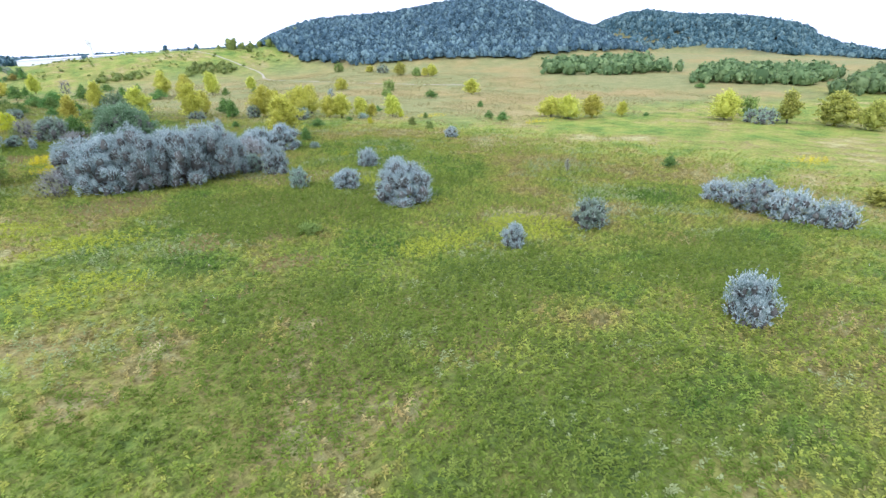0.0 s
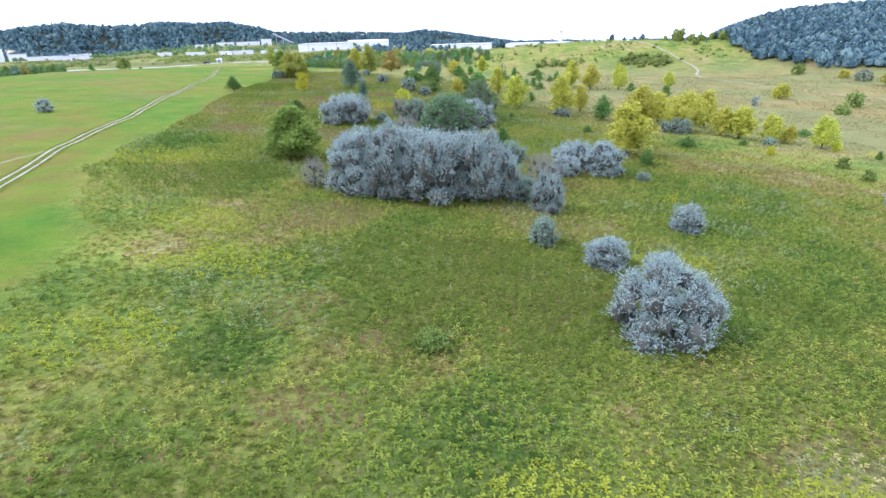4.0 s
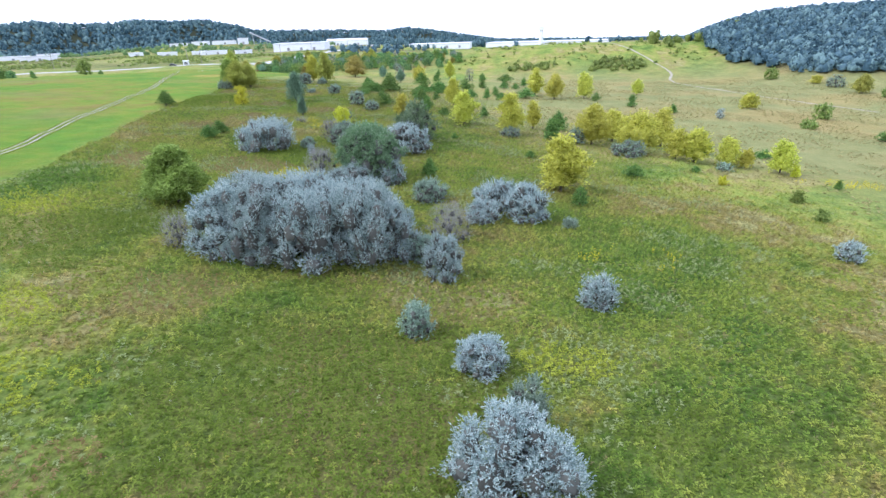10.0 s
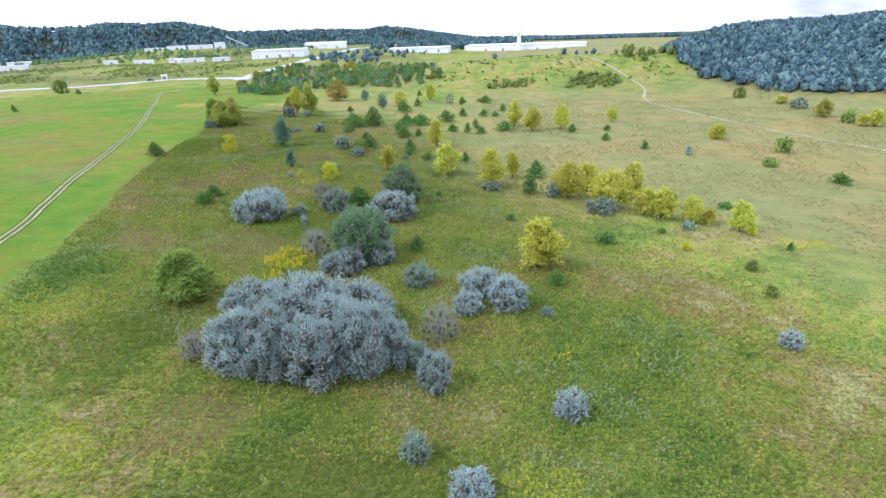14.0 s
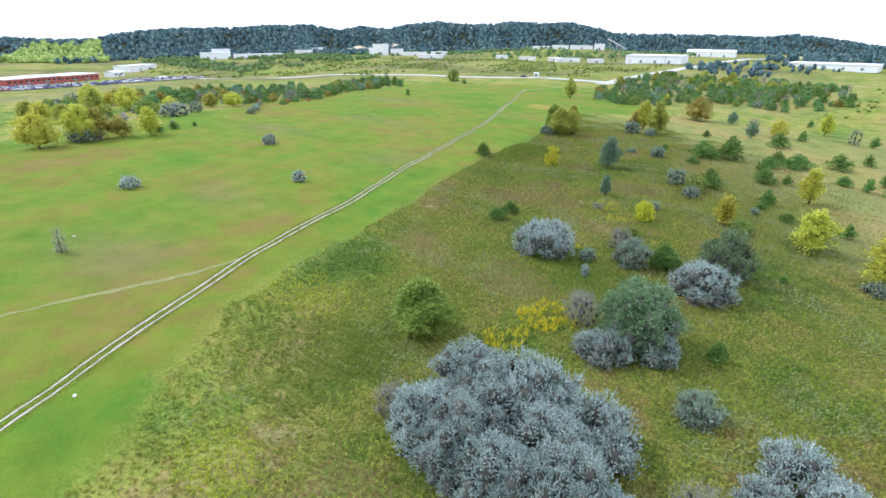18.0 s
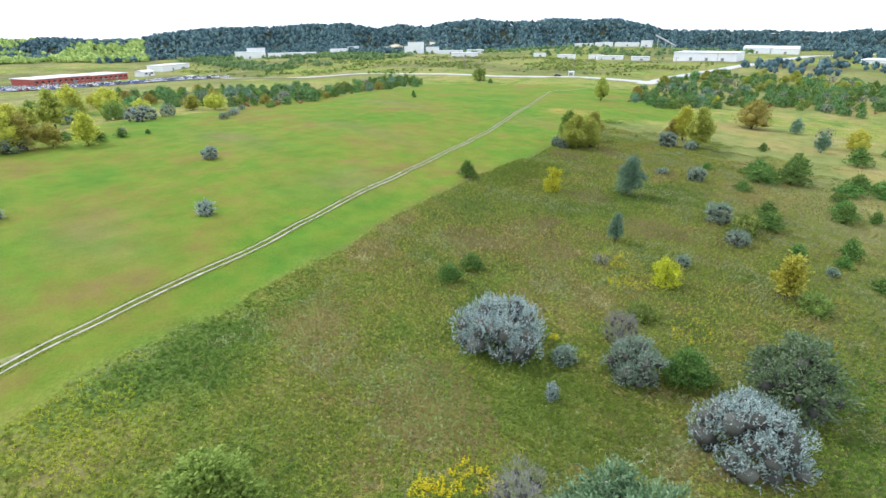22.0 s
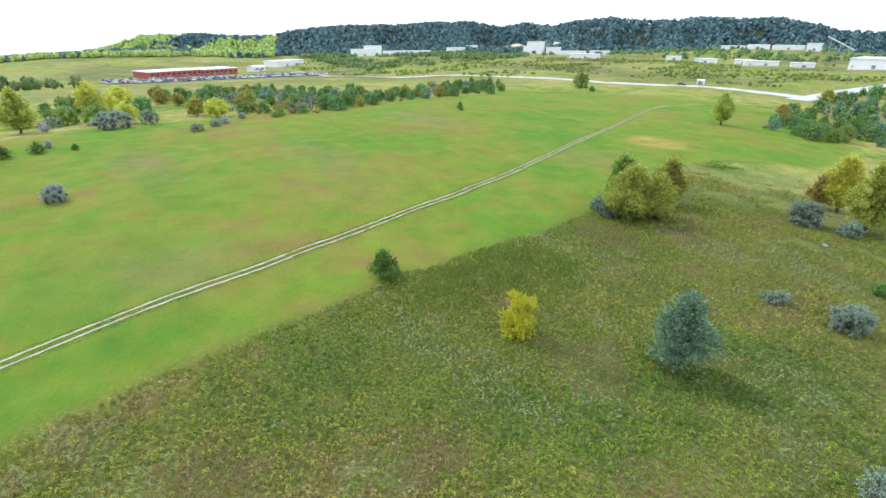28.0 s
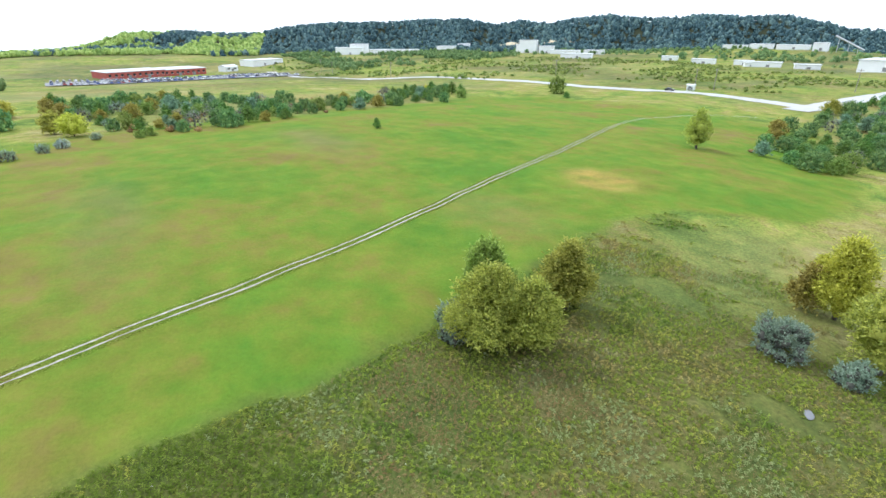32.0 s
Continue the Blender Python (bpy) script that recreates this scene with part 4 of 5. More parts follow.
# ---- woods on the hills ----
def crowns(name, material, x, y, size, clumps, seed, label, leaf=0.42, far=False, squat=1.0):
    """Far woods: every crown a lumpy dome wrapped in ragged leaf clumps."""
    rng = np.random.default_rng(seed)
    n = len(x)
    s = size * rng.uniform(0.5, 1.5, n)
    centre = np.stack([x, y, ground(x, y) + s * 0.42 * squat], 1)[:, None]
    tall = np.array([1, 1, 1.25 * squat]) * rng.uniform(0.78, 1.22, (n, 1, 3))
    dome, ring, cap = dome_shape(5, (-30, 20)) if far else dome_shape(8, (-55, -12, 24, 56))
    k = len(dome)
    dv = centre + dome * s[:, None, None] * (0.41 if far else 0.37) * rng.uniform(0.68, 1.16, (n, k, 1)) * tall
    first = np.arange(n)[:, None, None] * k
    quads, caps = (first + ring).reshape(-1, 4), (first + cap).reshape(-1, 3)
    out = unit(rng.normal(size=(n, clumps, 3)))
    out[..., 2] = np.abs(out[..., 2]) * 1.15 - 0.3
    at = centre + out * s[:, None, None] * 0.5 * rng.uniform(0.78, 1.06, (n, clumps, 1)) * tall
    nrm = unit(out + rng.normal(size=out.shape) * 0.7)
    p = unit(np.cross(nrm, rng.normal(size=out.shape)))
    q = np.cross(nrm, p)
    w = s[:, None, None] * rng.uniform(0.18, 0.36, (n, clumps, 1)) * leaf
    j = lambda: rng.uniform(0.6, 1.25, (n, clumps, 1))  # noqa: E731
    v = np.stack([at - p * w * j(), at - q * w * j(), at + p * w * j() + nrm * w * 0.4, at + q * w * j()], 2).reshape(-1, 3)
    f = np.arange(len(v)).reshape(-1, 4) + n * k
    return tagged(new(name, mesh_from(name, np.r_[dv.reshape(-1, 3), v], [np.r_[quads, f], caps], [material], smooth=True)), label, "woods", kind="stuff")


def over_hill(hill, n, seed):
    """Places on the near slopes and the top of a wooded hill."""
    rng = np.random.default_rng(seed)
    (cx, cy), turn, deep, flat, along, tall = hill
    u, v = rng.uniform(along[0], along[-1], n), rng.uniform(-1.25, 0.35, n) * deep
    c, s = np.cos(radians(turn)), np.sin(radians(turn))
    x, y = cx + u * c - v * s, cy + u * s + v * c
    ok = wooded_rise(x, y, hill) > 2.2 + 1.2 * waves(x * 1.5, y * 1.5, seed)
    return x[ok], y[ok]


def over_ridge(n, seed):
    rng = np.random.default_rng(seed)
    a = rng.uniform(-108, 30, n)
    deep = rng.uniform(-1.5, 0.10, n) * 140
    far = 1040 + 360 * np.clip((a + 22) / 12, 0, 1) + deep
    x, y = RIDGE_FROM[0] + far * np.sin(np.radians(a)), RIDGE_FROM[1] + far * np.cos(np.radians(a))
    ok = (ridge_share(x, y) > 0.05) | (waves(x * 0.6, y * 0.6, seed) > 0.1)
    return x[ok], y[ok], a[ok]


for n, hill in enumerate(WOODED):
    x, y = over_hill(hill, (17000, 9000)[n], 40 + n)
    crowns("hillside_woods", HAZED_WOODS, x, y, (4.2, 6.0)[n], (36, 18)[n], 50 + n, "dense dark blue-green deciduous woods on the hill, haze painted in", (0.30, 0.40)[n], True)
x, y, a = over_ridge(21000, 70)
# Bearings where sunshine on the ridge is painted into the leaf colour.
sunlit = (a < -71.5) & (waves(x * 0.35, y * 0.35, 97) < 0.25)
crowns("ridge_woods", HAZED_WOODS, x[~sunlit], y[~sunlit], 6.4, 13, 80, "dark blue-green woods along the far ridge, haze painted in", 0.5, True)
crowns("sunlit_woods", SUN_PAINTED_WOODS, x[sunlit], y[sunlit], 6.4, 13, 95, "light yellow-green woods on a far hill, sunlight painted into the leaves", 0.5, True)

# ---- plants of the meadow ----
for x, y, w, h in [(9.1, 62.7, 5.6, 5.4), (12.5, 62.2, 6.2, 6.2), (16.4, 61.6, 7.0, 5.9), (20.3, 63.0, 6.8, 6.0), (22.9, 63.9, 4.3, 4.7), (8.7, 69.7, 8.2, 4.7), (13.5, 71.5, 8.9, 4.6), (19.2, 71.1, 8.4, 4.4), (17.2, 66.9, 8.3, 5.0), (12.4, 66.3, 7.7, 5.3), (27.0, 60.8, 3.7, 3.4), (30.5, 73.9, 4.2, 2.1), (32.3, 78.2, 5.8, 2.9), (35.1, 75.1, 5.1, 3.7), (38.2, 57.5, 3.2, 2.2), (29.5, 49.0, 3.5, 2.0), (63.7, 68.4, 2.9, 1.8), (19.5, 86.4, 5.1, 2.8), (15.2, 83.4, 6.3, 2.7), (19.7, 103.6, 8.8, 4.0), (92.4, 156.9, 2.3, 2.4), (-0.6, 101.5, 8.8, 4.3), (6.8, 98.4, 1.2, 1.6), (-47.8, 96.6, 3.0, 2.0)]:
    plant("silver", x, y, w * 0.92, h)
for x, y, w, h in [(-77.3, 111.6, 3.3, 2.3), (-142.5, 122.7, 9.3, 4.0), (-67.6, 75.9, 3.6, 2.0), (-200.2, 84.8, 11.4, 4.8), (27.6, 7.0, 2.6, 2.6), (27.8, 23.5, 1.8, 1.7), (30.4, 39.9, 5.6, 4.2), (55.8, 19.4, 3.6, 2.1), (54.2, 15.6, 4.5, 2.9), (52.8, 11.8, 4.6, 2.7), (54.1, 9.1, 4.1, 2.1)]:
    plant("silver", x, y, w, h)
for x, y, w, h in [(4.7, 63.8, 3.1, 2.6), (27.3, 68.6, 4.2, 3.3), (10.9, 88.0, 4.2, 3.6), (7.2, 109.8, 3.5, 3.1), (32.3, 244.7, 4.2, 4.8), (5.6, 233.6, 4.9, 5.0), (-2.0, 124.3, 2.6, 1.1), (-45.9, 58.0, 1.8, 3.3), (55.5, 38.0, 0.9, 1.8)]:
    plant("twiggy", x, y, w, h)
for x, y, w, h in [(25.2, 64.1, 3.2, 2.1), (24.9, 80.5, 4.2, 2.2), (25.5, 52.4, 2.3, 2.3), (39.3, 73.5, 1.5, 1.0), (10.3, 105.8, 4.8, 3.6), (56.0, 110.2, 5.8, 2.4), (68.7, 103.4, 2.4, 1.3), (49.0, 117.6, 3.2, 2.6), (37.5, 120.1, 3.9, 1.8), (167.8, 230.2, 6.6, 4.4), (8.6, 143.5, 3.6, 2.0), (4.2, 149.9, 4.1, 3.0), (4.9, 103.5, 2.5, 1.6), (-5.8, 170.6, 3.7, 2.3), (19.8, 142.1, 1.6, 1.1), (5.7, 130.8, 1.8, 1.4), (-144.3, 130.7, 4.9, 3.4), (-115.8, 87.1, 8.1, 3.4), (37.3, 22.9, 3.1, 2.4), (135.3, 40.9, 7.9, 3.3), (-35.9, 173.6, 2.9, 2.5), (-35.4, 186.4, 2.2, 1.8), (-20.7, 196.1, 4.6, 3.2), (-15.6, 196.8, 3.0, 1.9)]:
    plant("sage", x, y, w, h)
for x, y, w, h in [(-11.8, 169.6, 2.5, 1.1)]:
    plant("sage", x, y, w, h)
for x, y, w, h in [(-0.7, 74.6, 5.5, 5.8)]:
    plant("tree", x, y, w, h)
plant("sage", 31.4, 43.6, 2.1, 3.4)
plant("tree", -37.0, 177.6, 4.4, 7.4, label="dark green leafy tree beside the golden tree")
plant("sage", -38.2, 174.6, 2.6, 2.2)
for x, y, w, h in [(40.5, 85.6, 5.3, 6.6), (51.7, 117.6, 5.7, 6.7), (56.9, 123.2, 4.6, 5.6), (58.5, 113.5, 7.0, 6.7), (65.0, 120.4, 4.5, 6.6), (63.6, 109.6, 3.5, 4.8), (66.3, 108.7, 4.4, 5.2), (70.9, 107.5, 3.8, 4.5), (73.2, 106.1, 2.5, 3.0), (77.3, 103.7, 3.9, 5.0), (37.7, 122.9, 5.0, 7.3), (43.0, 130.7, 2.8, 5.4), (29.1, 130.3, 5.1, 6.3), (26.9, 158.7, 3.8, 6.6), (56.5, 185.8, 5.5, 7.1), (51.6, 192.3, 5.7, 8.0), (66.1, 189.7, 5.3, 7.3), (88.7, 210.3, 3.6, 5.1), (111.6, 180.7, 4.6, 4.4), (167.8, 241.8, 4.6, 3.1), (165.3, 194.1, 3.5, 3.9), (169.6, 193.7, 5.1, 5.1), (16.8, 131.7, 3.1, 4.9), (24.2, 257.4, 4.1, 7.0)]:
    plant("yellow_tree", x, y, w, h)
for x, y, w, h in [(12.6, 236.3, 5.5, 5.4), (-110.8, 100.2, 4.8, 6.9), (-197.9, 119.2, 8.6, 9.5), (-185.9, 127.2, 8.5, 8.2), (-40.1, 301.8, 2.6, 4.8), (-115.4, 77.4, 7.9, 7.6), (-116.1, 86.6, 7.4, 8.5), (107.5, 79.2, 5.8, 4.7), (108.2, 74.6, 6.2, 5.4), (114.1, 71.9, 4.9, 5.3), (122.1, 68.4, 2.9, 3.5), (134.0, 48.5, 7.4, 6.6), (134.0, 132.7, 4.9, 5.1), (-20.7, 206.5, 4.7, 7.9)]:
    plant("yellow_tree", x, y, w, h)
for x, y, w, h in [(41.8, 80.6, 1.9, 2.2), (24.4, 90.3, 2.0, 2.2), (13.8, 108.4, 4.0, 3.3), (71.1, 115.0, 1.7, 2.6), (81.0, 115.1, 3.4, 1.5), (48.4, 132.7, 4.3, 3.6), (44.7, 118.8, 3.0, 4.0), (33.6, 141.7, 2.1, 2.4), (47.9, 184.5, 6.8, 2.9), (68.4, 184.0, 2.8, 2.5), (80.8, 189.2, 2.8, 1.9), (75.7, 173.5, 2.9, 2.0), (82.7, 161.9, 2.3, 2.4), (115.6, 133.2, 4.7, 2.4), (52.4, 95.5, 2.8, 1.7), (63.1, 100.5, 1.3, 0.9), (80.8, 95.5, 1.2, 1.4), (39.0, 103.1, 1.4, 1.1), (27.4, 114.8, 1.1, 1.0), (2.9, 180.5, 5.9, 3.3), (7.4, 184.9, 6.1, 4.5), (2.3, 171.3, 3.3, 1.9), (10.3, 153.2, 4.2, 2.8), (20.4, 146.4, 2.1, 1.7)]:
    plant("cedar", x, y, w, h)
for x, y, w, h in [(24.8, 142.5, 2.5, 1.7), (18.2, 167.2, 3.8, 3.0), (21.9, 170.8, 2.1, 2.2), (21.8, 191.6, 7.9, 3.3), (16.7, 186.9, 5.2, 2.3), (30.0, 199.3, 6.6, 3.7), (31.7, 181.4, 3.5, 2.2), (36.0, 208.9, 2.9, 3.1), (36.2, 180.0, 2.5, 3.0), (39.1, 188.1, 2.6, 2.8), (40.2, 179.3, 3.2, 2.2), (43.5, 210.9, 3.0, 2.8), (47.6, 211.8, 2.6, 2.0), (52.0, 225.8, 2.8, 3.0), (48.2, 258.5, 7.3, 3.1), (37.5, 246.1, 3.5, 3.3), (14.9, 216.2, 5.4, 4.3), (19.4, 235.3, 2.9, 3.2), (18.6, 278.5, 2.4, 2.8), (15.5, 144.9, 2.4, 1.9), (-12.1, 107.5, 2.9, 1.9), (-12.0, 111.3, 2.7, 2.0), (-35.6, 139.1, 3.1, 3.0), (-3.8, 213.9, 2.5, 2.1)]:
    plant("cedar", x, y, w, h)
for x, y, w, h in [(1.5, 185.3, 6.4, 3.4), (7.0, 191.4, 5.2, 4.9), (9.0, 158.3, 3.6, 2.7), (17.5, 171.2, 4.3, 2.6), (15.9, 179.1, 2.9, 2.0), (20.7, 150.2, 3.0, 2.9), (-6.9, 181.0, 1.6, 1.3), (17.2, 195.2, 4.7, 2.6), (-118.0, 207.8, 2.2, 2.5), (-123.1, 98.8, 5.1, 2.1), (-115.8, 108.6, 3.1, 2.1), (-115.6, 114.4, 1.4, 1.2), (-220.5, 142.2, 4.4, 5.5), (-175.7, 330.5, 3.0, 2.9), (-109.8, 64.6, 2.6, 2.8), (-113.8, 103.4, 2.9, 2.4), (68.1, 30.5, 2.0, 1.6), (93.4, 86.9, 2.0, 1.9), (93.1, 82.2, 3.0, 2.1), (108.3, 104.0, 1.9, 1.8), (126.0, 64.0, 1.3, 1.0), (198.4, 81.7, 3.6, 1.8)]:
    plant("cedar", x, y, w, h)
for x, y, w, h in [(17.1, 87.9, 8.1, 6.5), (21.0, 110.9, 6.9, 6.0)]:
    plant("willow", x, y, w, h)
for x, y, w, h in [(78.6, 102.0, 1.6, 1.8), (63.9, 93.7, 1.2, 1.2), (-20.8, 144.0, 3.2, 3.9), (6.0, 124.4, 3.4, 3.0)]:
    plant("gold", x, y, w, h)
for x, y, w, h in [(121.4, 163.4, 4.7, 3.8), (107.8, 146.8, 3.8, 2.0), (160.7, 260.6, 6.0, 4.6), (165.7, 200.6, 4.7, 4.0), (70.6, 87.8, 1.9, 1.5), (68.5, 79.9, 1.7, 1.3), (8.1, 148.4, 4.5, 2.6), (19.8, 129.7, 3.4, 2.1), (6.8, 115.4, 3.0, 1.6), (-191.5, 340.0, 8.7, 7.6), (144.6, 47.0, 5.0, 4.6), (18.2, 36.8, 1.9, 0.8)]:
    plant("green", x, y, w, h)
for x, y, w, h in [(165.3, 212.4, 6.0, 6.0), (-152.9, 103.9, 6.9, 10.2), (138.2, 36.4, 4.6, 7.0), (141.9, 28.2, 8.1, 7.0), (138.9, 20.7, 6.0, 6.0), (65.6, 7.6, 2.8, 1.8), (-33.8, 175.4, 6.2, 7.0), (-31.6, 178.2, 4.4, 6.0), (-34.8, 185.2, 4.4, 6.6), (-15.0, 200.4, 5.5, 9.3), (-71.3, 263.5, 5.7, 8.5)]:
    plant("olive_tree", x, y, w, h)
for x, y, w, h in [(6.4, 226.8, 2.8, 4.8), (-3.5, 252.1, 3.6, 4.4), (-10.6, 151.6, 4.0, 6.5), (-3.7, 132.0, 1.9, 3.9)]:
    plant("blue_tree", x, y, w, h)
for x, y, w, h in [(-14.9, 250.6, 10.0, 8.3), (-114.0, 94.6, 4.7, 5.0), (-115.0, 90.1, 5.5, 7.4), (-23.1, 205.9, 3.0, 4.6)]:
    plant("rust_tree", x, y, w, h)

# ---- young woods round the field ----
def inside(x, y, corners):
    hit = False
    for (a, b), (c, d) in zip(corners, corners[1:] + corners[:1]):
        if (b > y) != (d > y) and x < (c - a) * (y - b) / (d - b) + a:
            hit = not hit
    return hit


def young_wood(corners, many, kinds, seed, low, high, group):
    rng = np.random.default_rng(seed)
    xs, ys = [c[0] for c in corners], [c[1] for c in corners]
    kept = []
    for _ in range(9000):
        x, y = rng.uniform(min(xs), max(xs)), rng.uniform(min(ys), max(ys))
        w = rng.uniform(low, high)
        if not inside(x, y, corners) or any((x - p) ** 2 + (y - q) ** 2 < (0.42 * (w + r)) ** 2 for p, q, r in kept):
            continue
        kept.append((x, y, w))
        kind = kinds[rng.integers(0, len(kinds))]
        tall = w * {"cedar": 0.95, "green": 0.72, "dark": 0.78, "sage": 0.62, "silver": 0.6, "twiggy": 0.8}.get(kind, 0.9)
        plant(kind, x, y, w, tall, group=group)
        if len(kept) >= many:
            break


MIXED = ["dark", "cedar", "dark", "cedar", "dark", "dark", "green", "dark", "cedar", "dark", "sage", "cedar", "dark", "blue_tree", "cedar", "dark", "twiggy", "dark", "rust_tree", "green"]
young_wood([(-190, 142), (-140, 160), (-136, 173), (-140, 180), (-151, 200), (-161, 226), (-176, 255), (-196, 252), (-190, 222), (-206, 196), (-236, 168), (-236, 140)], 150, MIXED, 301, 2.6, 5.6, "young wood beside the field")
young_wood([(-171, 250), (-185, 282), (-215, 298), (-225, 262), (-196, 252)], 30, MIXED + ["gold"], 302, 3.0, 5.8, "young wood beside the field")
young_wood([(-64, 272), (-52, 266), (-40, 279), (-38, 312), (-12, 322), (8, 318), (30, 330), (22, 372), (-30, 392), (-86, 362), (-80, 320)], 210, MIXED, 303, 2.6, 5.6, "young wood by the crossroads")
young_wood([(-86, 362), (-30, 392), (22, 372), (40, 420), (-10, 470), (-84, 470)], 90, ["dark", "dark", "green", "cedar", "dark", "olive_tree", "twiggy", "dark"], 304, 4.0, 7.0, "young wood by the crossroads")
young_wood([(-208, 96), (-165, 104), (-150, 128), (-195, 138), (-230, 120)], 22, ["yellow_tree", "olive_tree", "sage", "dark", "green"], 305, 4.0, 7.5, "trees at the field corner")


def spread_crowns(name, material, corners, many, size, clumps, seed, label, cut=-1.0, scale=1.0, squat=1.0, far=False):
    rng = np.random.default_rng(seed)
    xs, ys = [c[0] for c in corners], [c[1] for c in corners]
    x, y = rng.uniform(min(xs), max(xs), many), rng.uniform(min(ys), max(ys), many)
    ok = np.array([inside(a, b, corners) for a, b in zip(x, y)]) & (waves(x * scale, y * scale, seed) > cut)
    crowns(name, material, x[ok], y[ok], size, int(clumps * 1.6), seed, label, 0.42, far, squat)


spread_crowns("valley_bushes", GREEN, [(-460, 420), (-110, 405), (-108, 560), (-180, 575), (-420, 600)], 3600, 2.3, 7, 401, "low green bushes on the valley floor", 0.05, 0.8, 0.6, True)
spread_crowns("valley_bushes", WOOD_EDGE, [(-480, 620), (-180, 620), (-120, 760), (-260, 880), (-520, 800)], 1500, 4.4, 10, 402, "dark hedges and bushes across the valley", 0.15, 0.6, 0.85, True)
spread_crowns("valley_bushes", WOOD_EDGE, [(-780, 380), (-400, 330), (-460, 600), (-780, 620)], 2600, 4.4, 14, 403, "dark bushes on the valley slope", -0.05, 0.6, 0.85, True)
spread_crowns("valley_bushes", GREEN, [(-620, 300), (-330, 318), (-240, 385), (-420, 420), (-640, 400)], 1800, 2.6, 7, 414, "olive-green scrub along the road", 0.1, 1.0, 0.6, True)
spread_crowns("valley_bushes", WOOD_EDGE, [(-560, 600), (-150, 690), (-130, 900), (-300, 930), (-700, 760)], 800, 5.0, 10, 415, "dark trees along the foot of the ridge", 0.2, 0.5, 0.9, True)
spread_crowns("valley_bushes", HAZED_WOODS, [(-96, 470), (-40, 470), (20, 640), (-70, 690)], 260, 5.0, 14, 416, "dark bushes beside the road", 0.1, 0.8)
spread_crowns("valley_bushes", HAZED_WOODS, [(-60, 700), (160, 780), (160, 1050), (-40, 1050)], 400, 8.0, 16, 404, "dark trees behind the warehouses", 0.0, 0.4)
spread_crowns("valley_bushes", WOOD_EDGE, [(-480, 30), (-330, 40), (-340, 118), (-385, 128), (-430, 112)], 300, 4.5, 18, 405, "mixed olive-green trees round the school ground", 0.25, 0.6)
spread_crowns("slope_scrub", GREEN, [(20, 312), (70, 300), (150, 312), (205, 345), (200, 400), (120, 392), (40, 376)], 900, 1.5, 8, 417, "low rough scrub on the mound's slope", -0.05, 2.0, 0.6, True)
spread_crowns("slope_thicket", GREEN, [(92, 296), (118, 296), (124, 316), (100, 318)], 90, 2.6, 20, 406, "blue-green thicket on the open slope", -1.0, 1.0, 0.7)
spread_crowns("slope_thicket", GREEN, [(52, 300), (72, 300), (76, 312), (56, 314)], 50, 2.4, 20, 407, "blue-green thicket on the open slope", -1.0, 1.0, 0.7)
spread_crowns("slope_thicket", GREEN, [(125, 320), (190, 330), (200, 395), (140, 380)], 90, 4.5, 20, 408, "fresh green brush on the open slope", 0.0, 1.2)
spread_crowns("hilltop_trees", HAZED_WOODS, [(40, 372), (190, 372), (190, 392), (40, 392)], 30, 3.0, 20, 409, "small dark trees along the mound's top", 0.1, 1.0)
for kind, x, y, w, h in [("yellow_tree", -150, 148, 6, 5), ("olive_tree", -158, 144, 5, 5), ("sage", -124, 138, 3.2, 1.8), ("sage", -129, 143, 3, 1.6), ("silver", -133, 146, 3, 1.7), ("green", -137, 160, 2.6, 1.6), ("sage", -140, 152, 2.4, 1.4), ("rust_tree", -147, 190, 3, 2.6), ("gold", -215, 282, 3.6, 3.4), ("gold", -206, 270, 3, 3), ("dark", -171, 262, 4.4, 3.6), ("dark", -166, 240, 4, 3.2)]:
    plant(kind, x, y, w, h, group="young wood beside the field")
spread_crowns("red_brambles", RED_LEAF, [(-236, 140), (-140, 160), (-137, 173), (-151, 200), (-176, 255), (-200, 252), (-206, 196)], 300, 1.5, 16, 418, "rust-red brambles between the young trees", 0.1, 2.0, 0.6)
spread_crowns("red_brambles", RED_LEAF, [(-64, 272), (-40, 279), (-38, 312), (8, 318), (22, 372), (-80, 320)], 200, 1.6, 16, 419, "rust-red brambles between the young trees", 0.1, 2.0, 0.6)
spread_crowns("wood_edge", WOOD_EDGE, [(196, 150), (214, 122), (240, 108), (262, 140), (226, 170)], 420, 4.6, 20, 410, "olive-green wood edge under the hill")
spread_crowns("wood_edge", WOOD_EDGE, [(205, 92), (222, 54), (250, 50), (246, 92)], 320, 4.4, 20, 411, "green wood edge on the plain")
spread_crowns("wood_edge", WOOD_EDGE, [(200, 44), (230, -10), (270, -20), (262, 40)], 380, 4.6, 20, 412, "olive-green wood edge on the plain")
spread_crowns("low_thicket", TWIGGY, [(-110, 90), (-150, 96), (-156, 118), (-118, 112)], 26, 3.2, 24, 413, "grey twiggy low brush at the field corner", 0.0, 2.0)


# ---- roads ----
def road(name, points, width, material, label, step=5.0, lift=0.12):
    top = tagged(new(name), label, "road", kind="structure")
    part_of("road_bed", ribbon("road_bed", smooth_line(points, step), 0, width, lift, material, 0.05, 21), top)
    return top


road("road_east", [(-520, 300), (-430, 290), (-358, 305), (-297, 352), (-231, 369), (-160, 384), (-103, 378), (-92, 372)], 9.0, CONCRETE, "pale two-lane road along the field's end")
road("road_north", [(-97, 366), (-96, 385), (-95.5, 443), (-95, 486), (-82, 700), (-66, 909), (-50, 1200)], 9.5, CONCRETE, "pale two-lane road leading up the valley", lift=0.17)
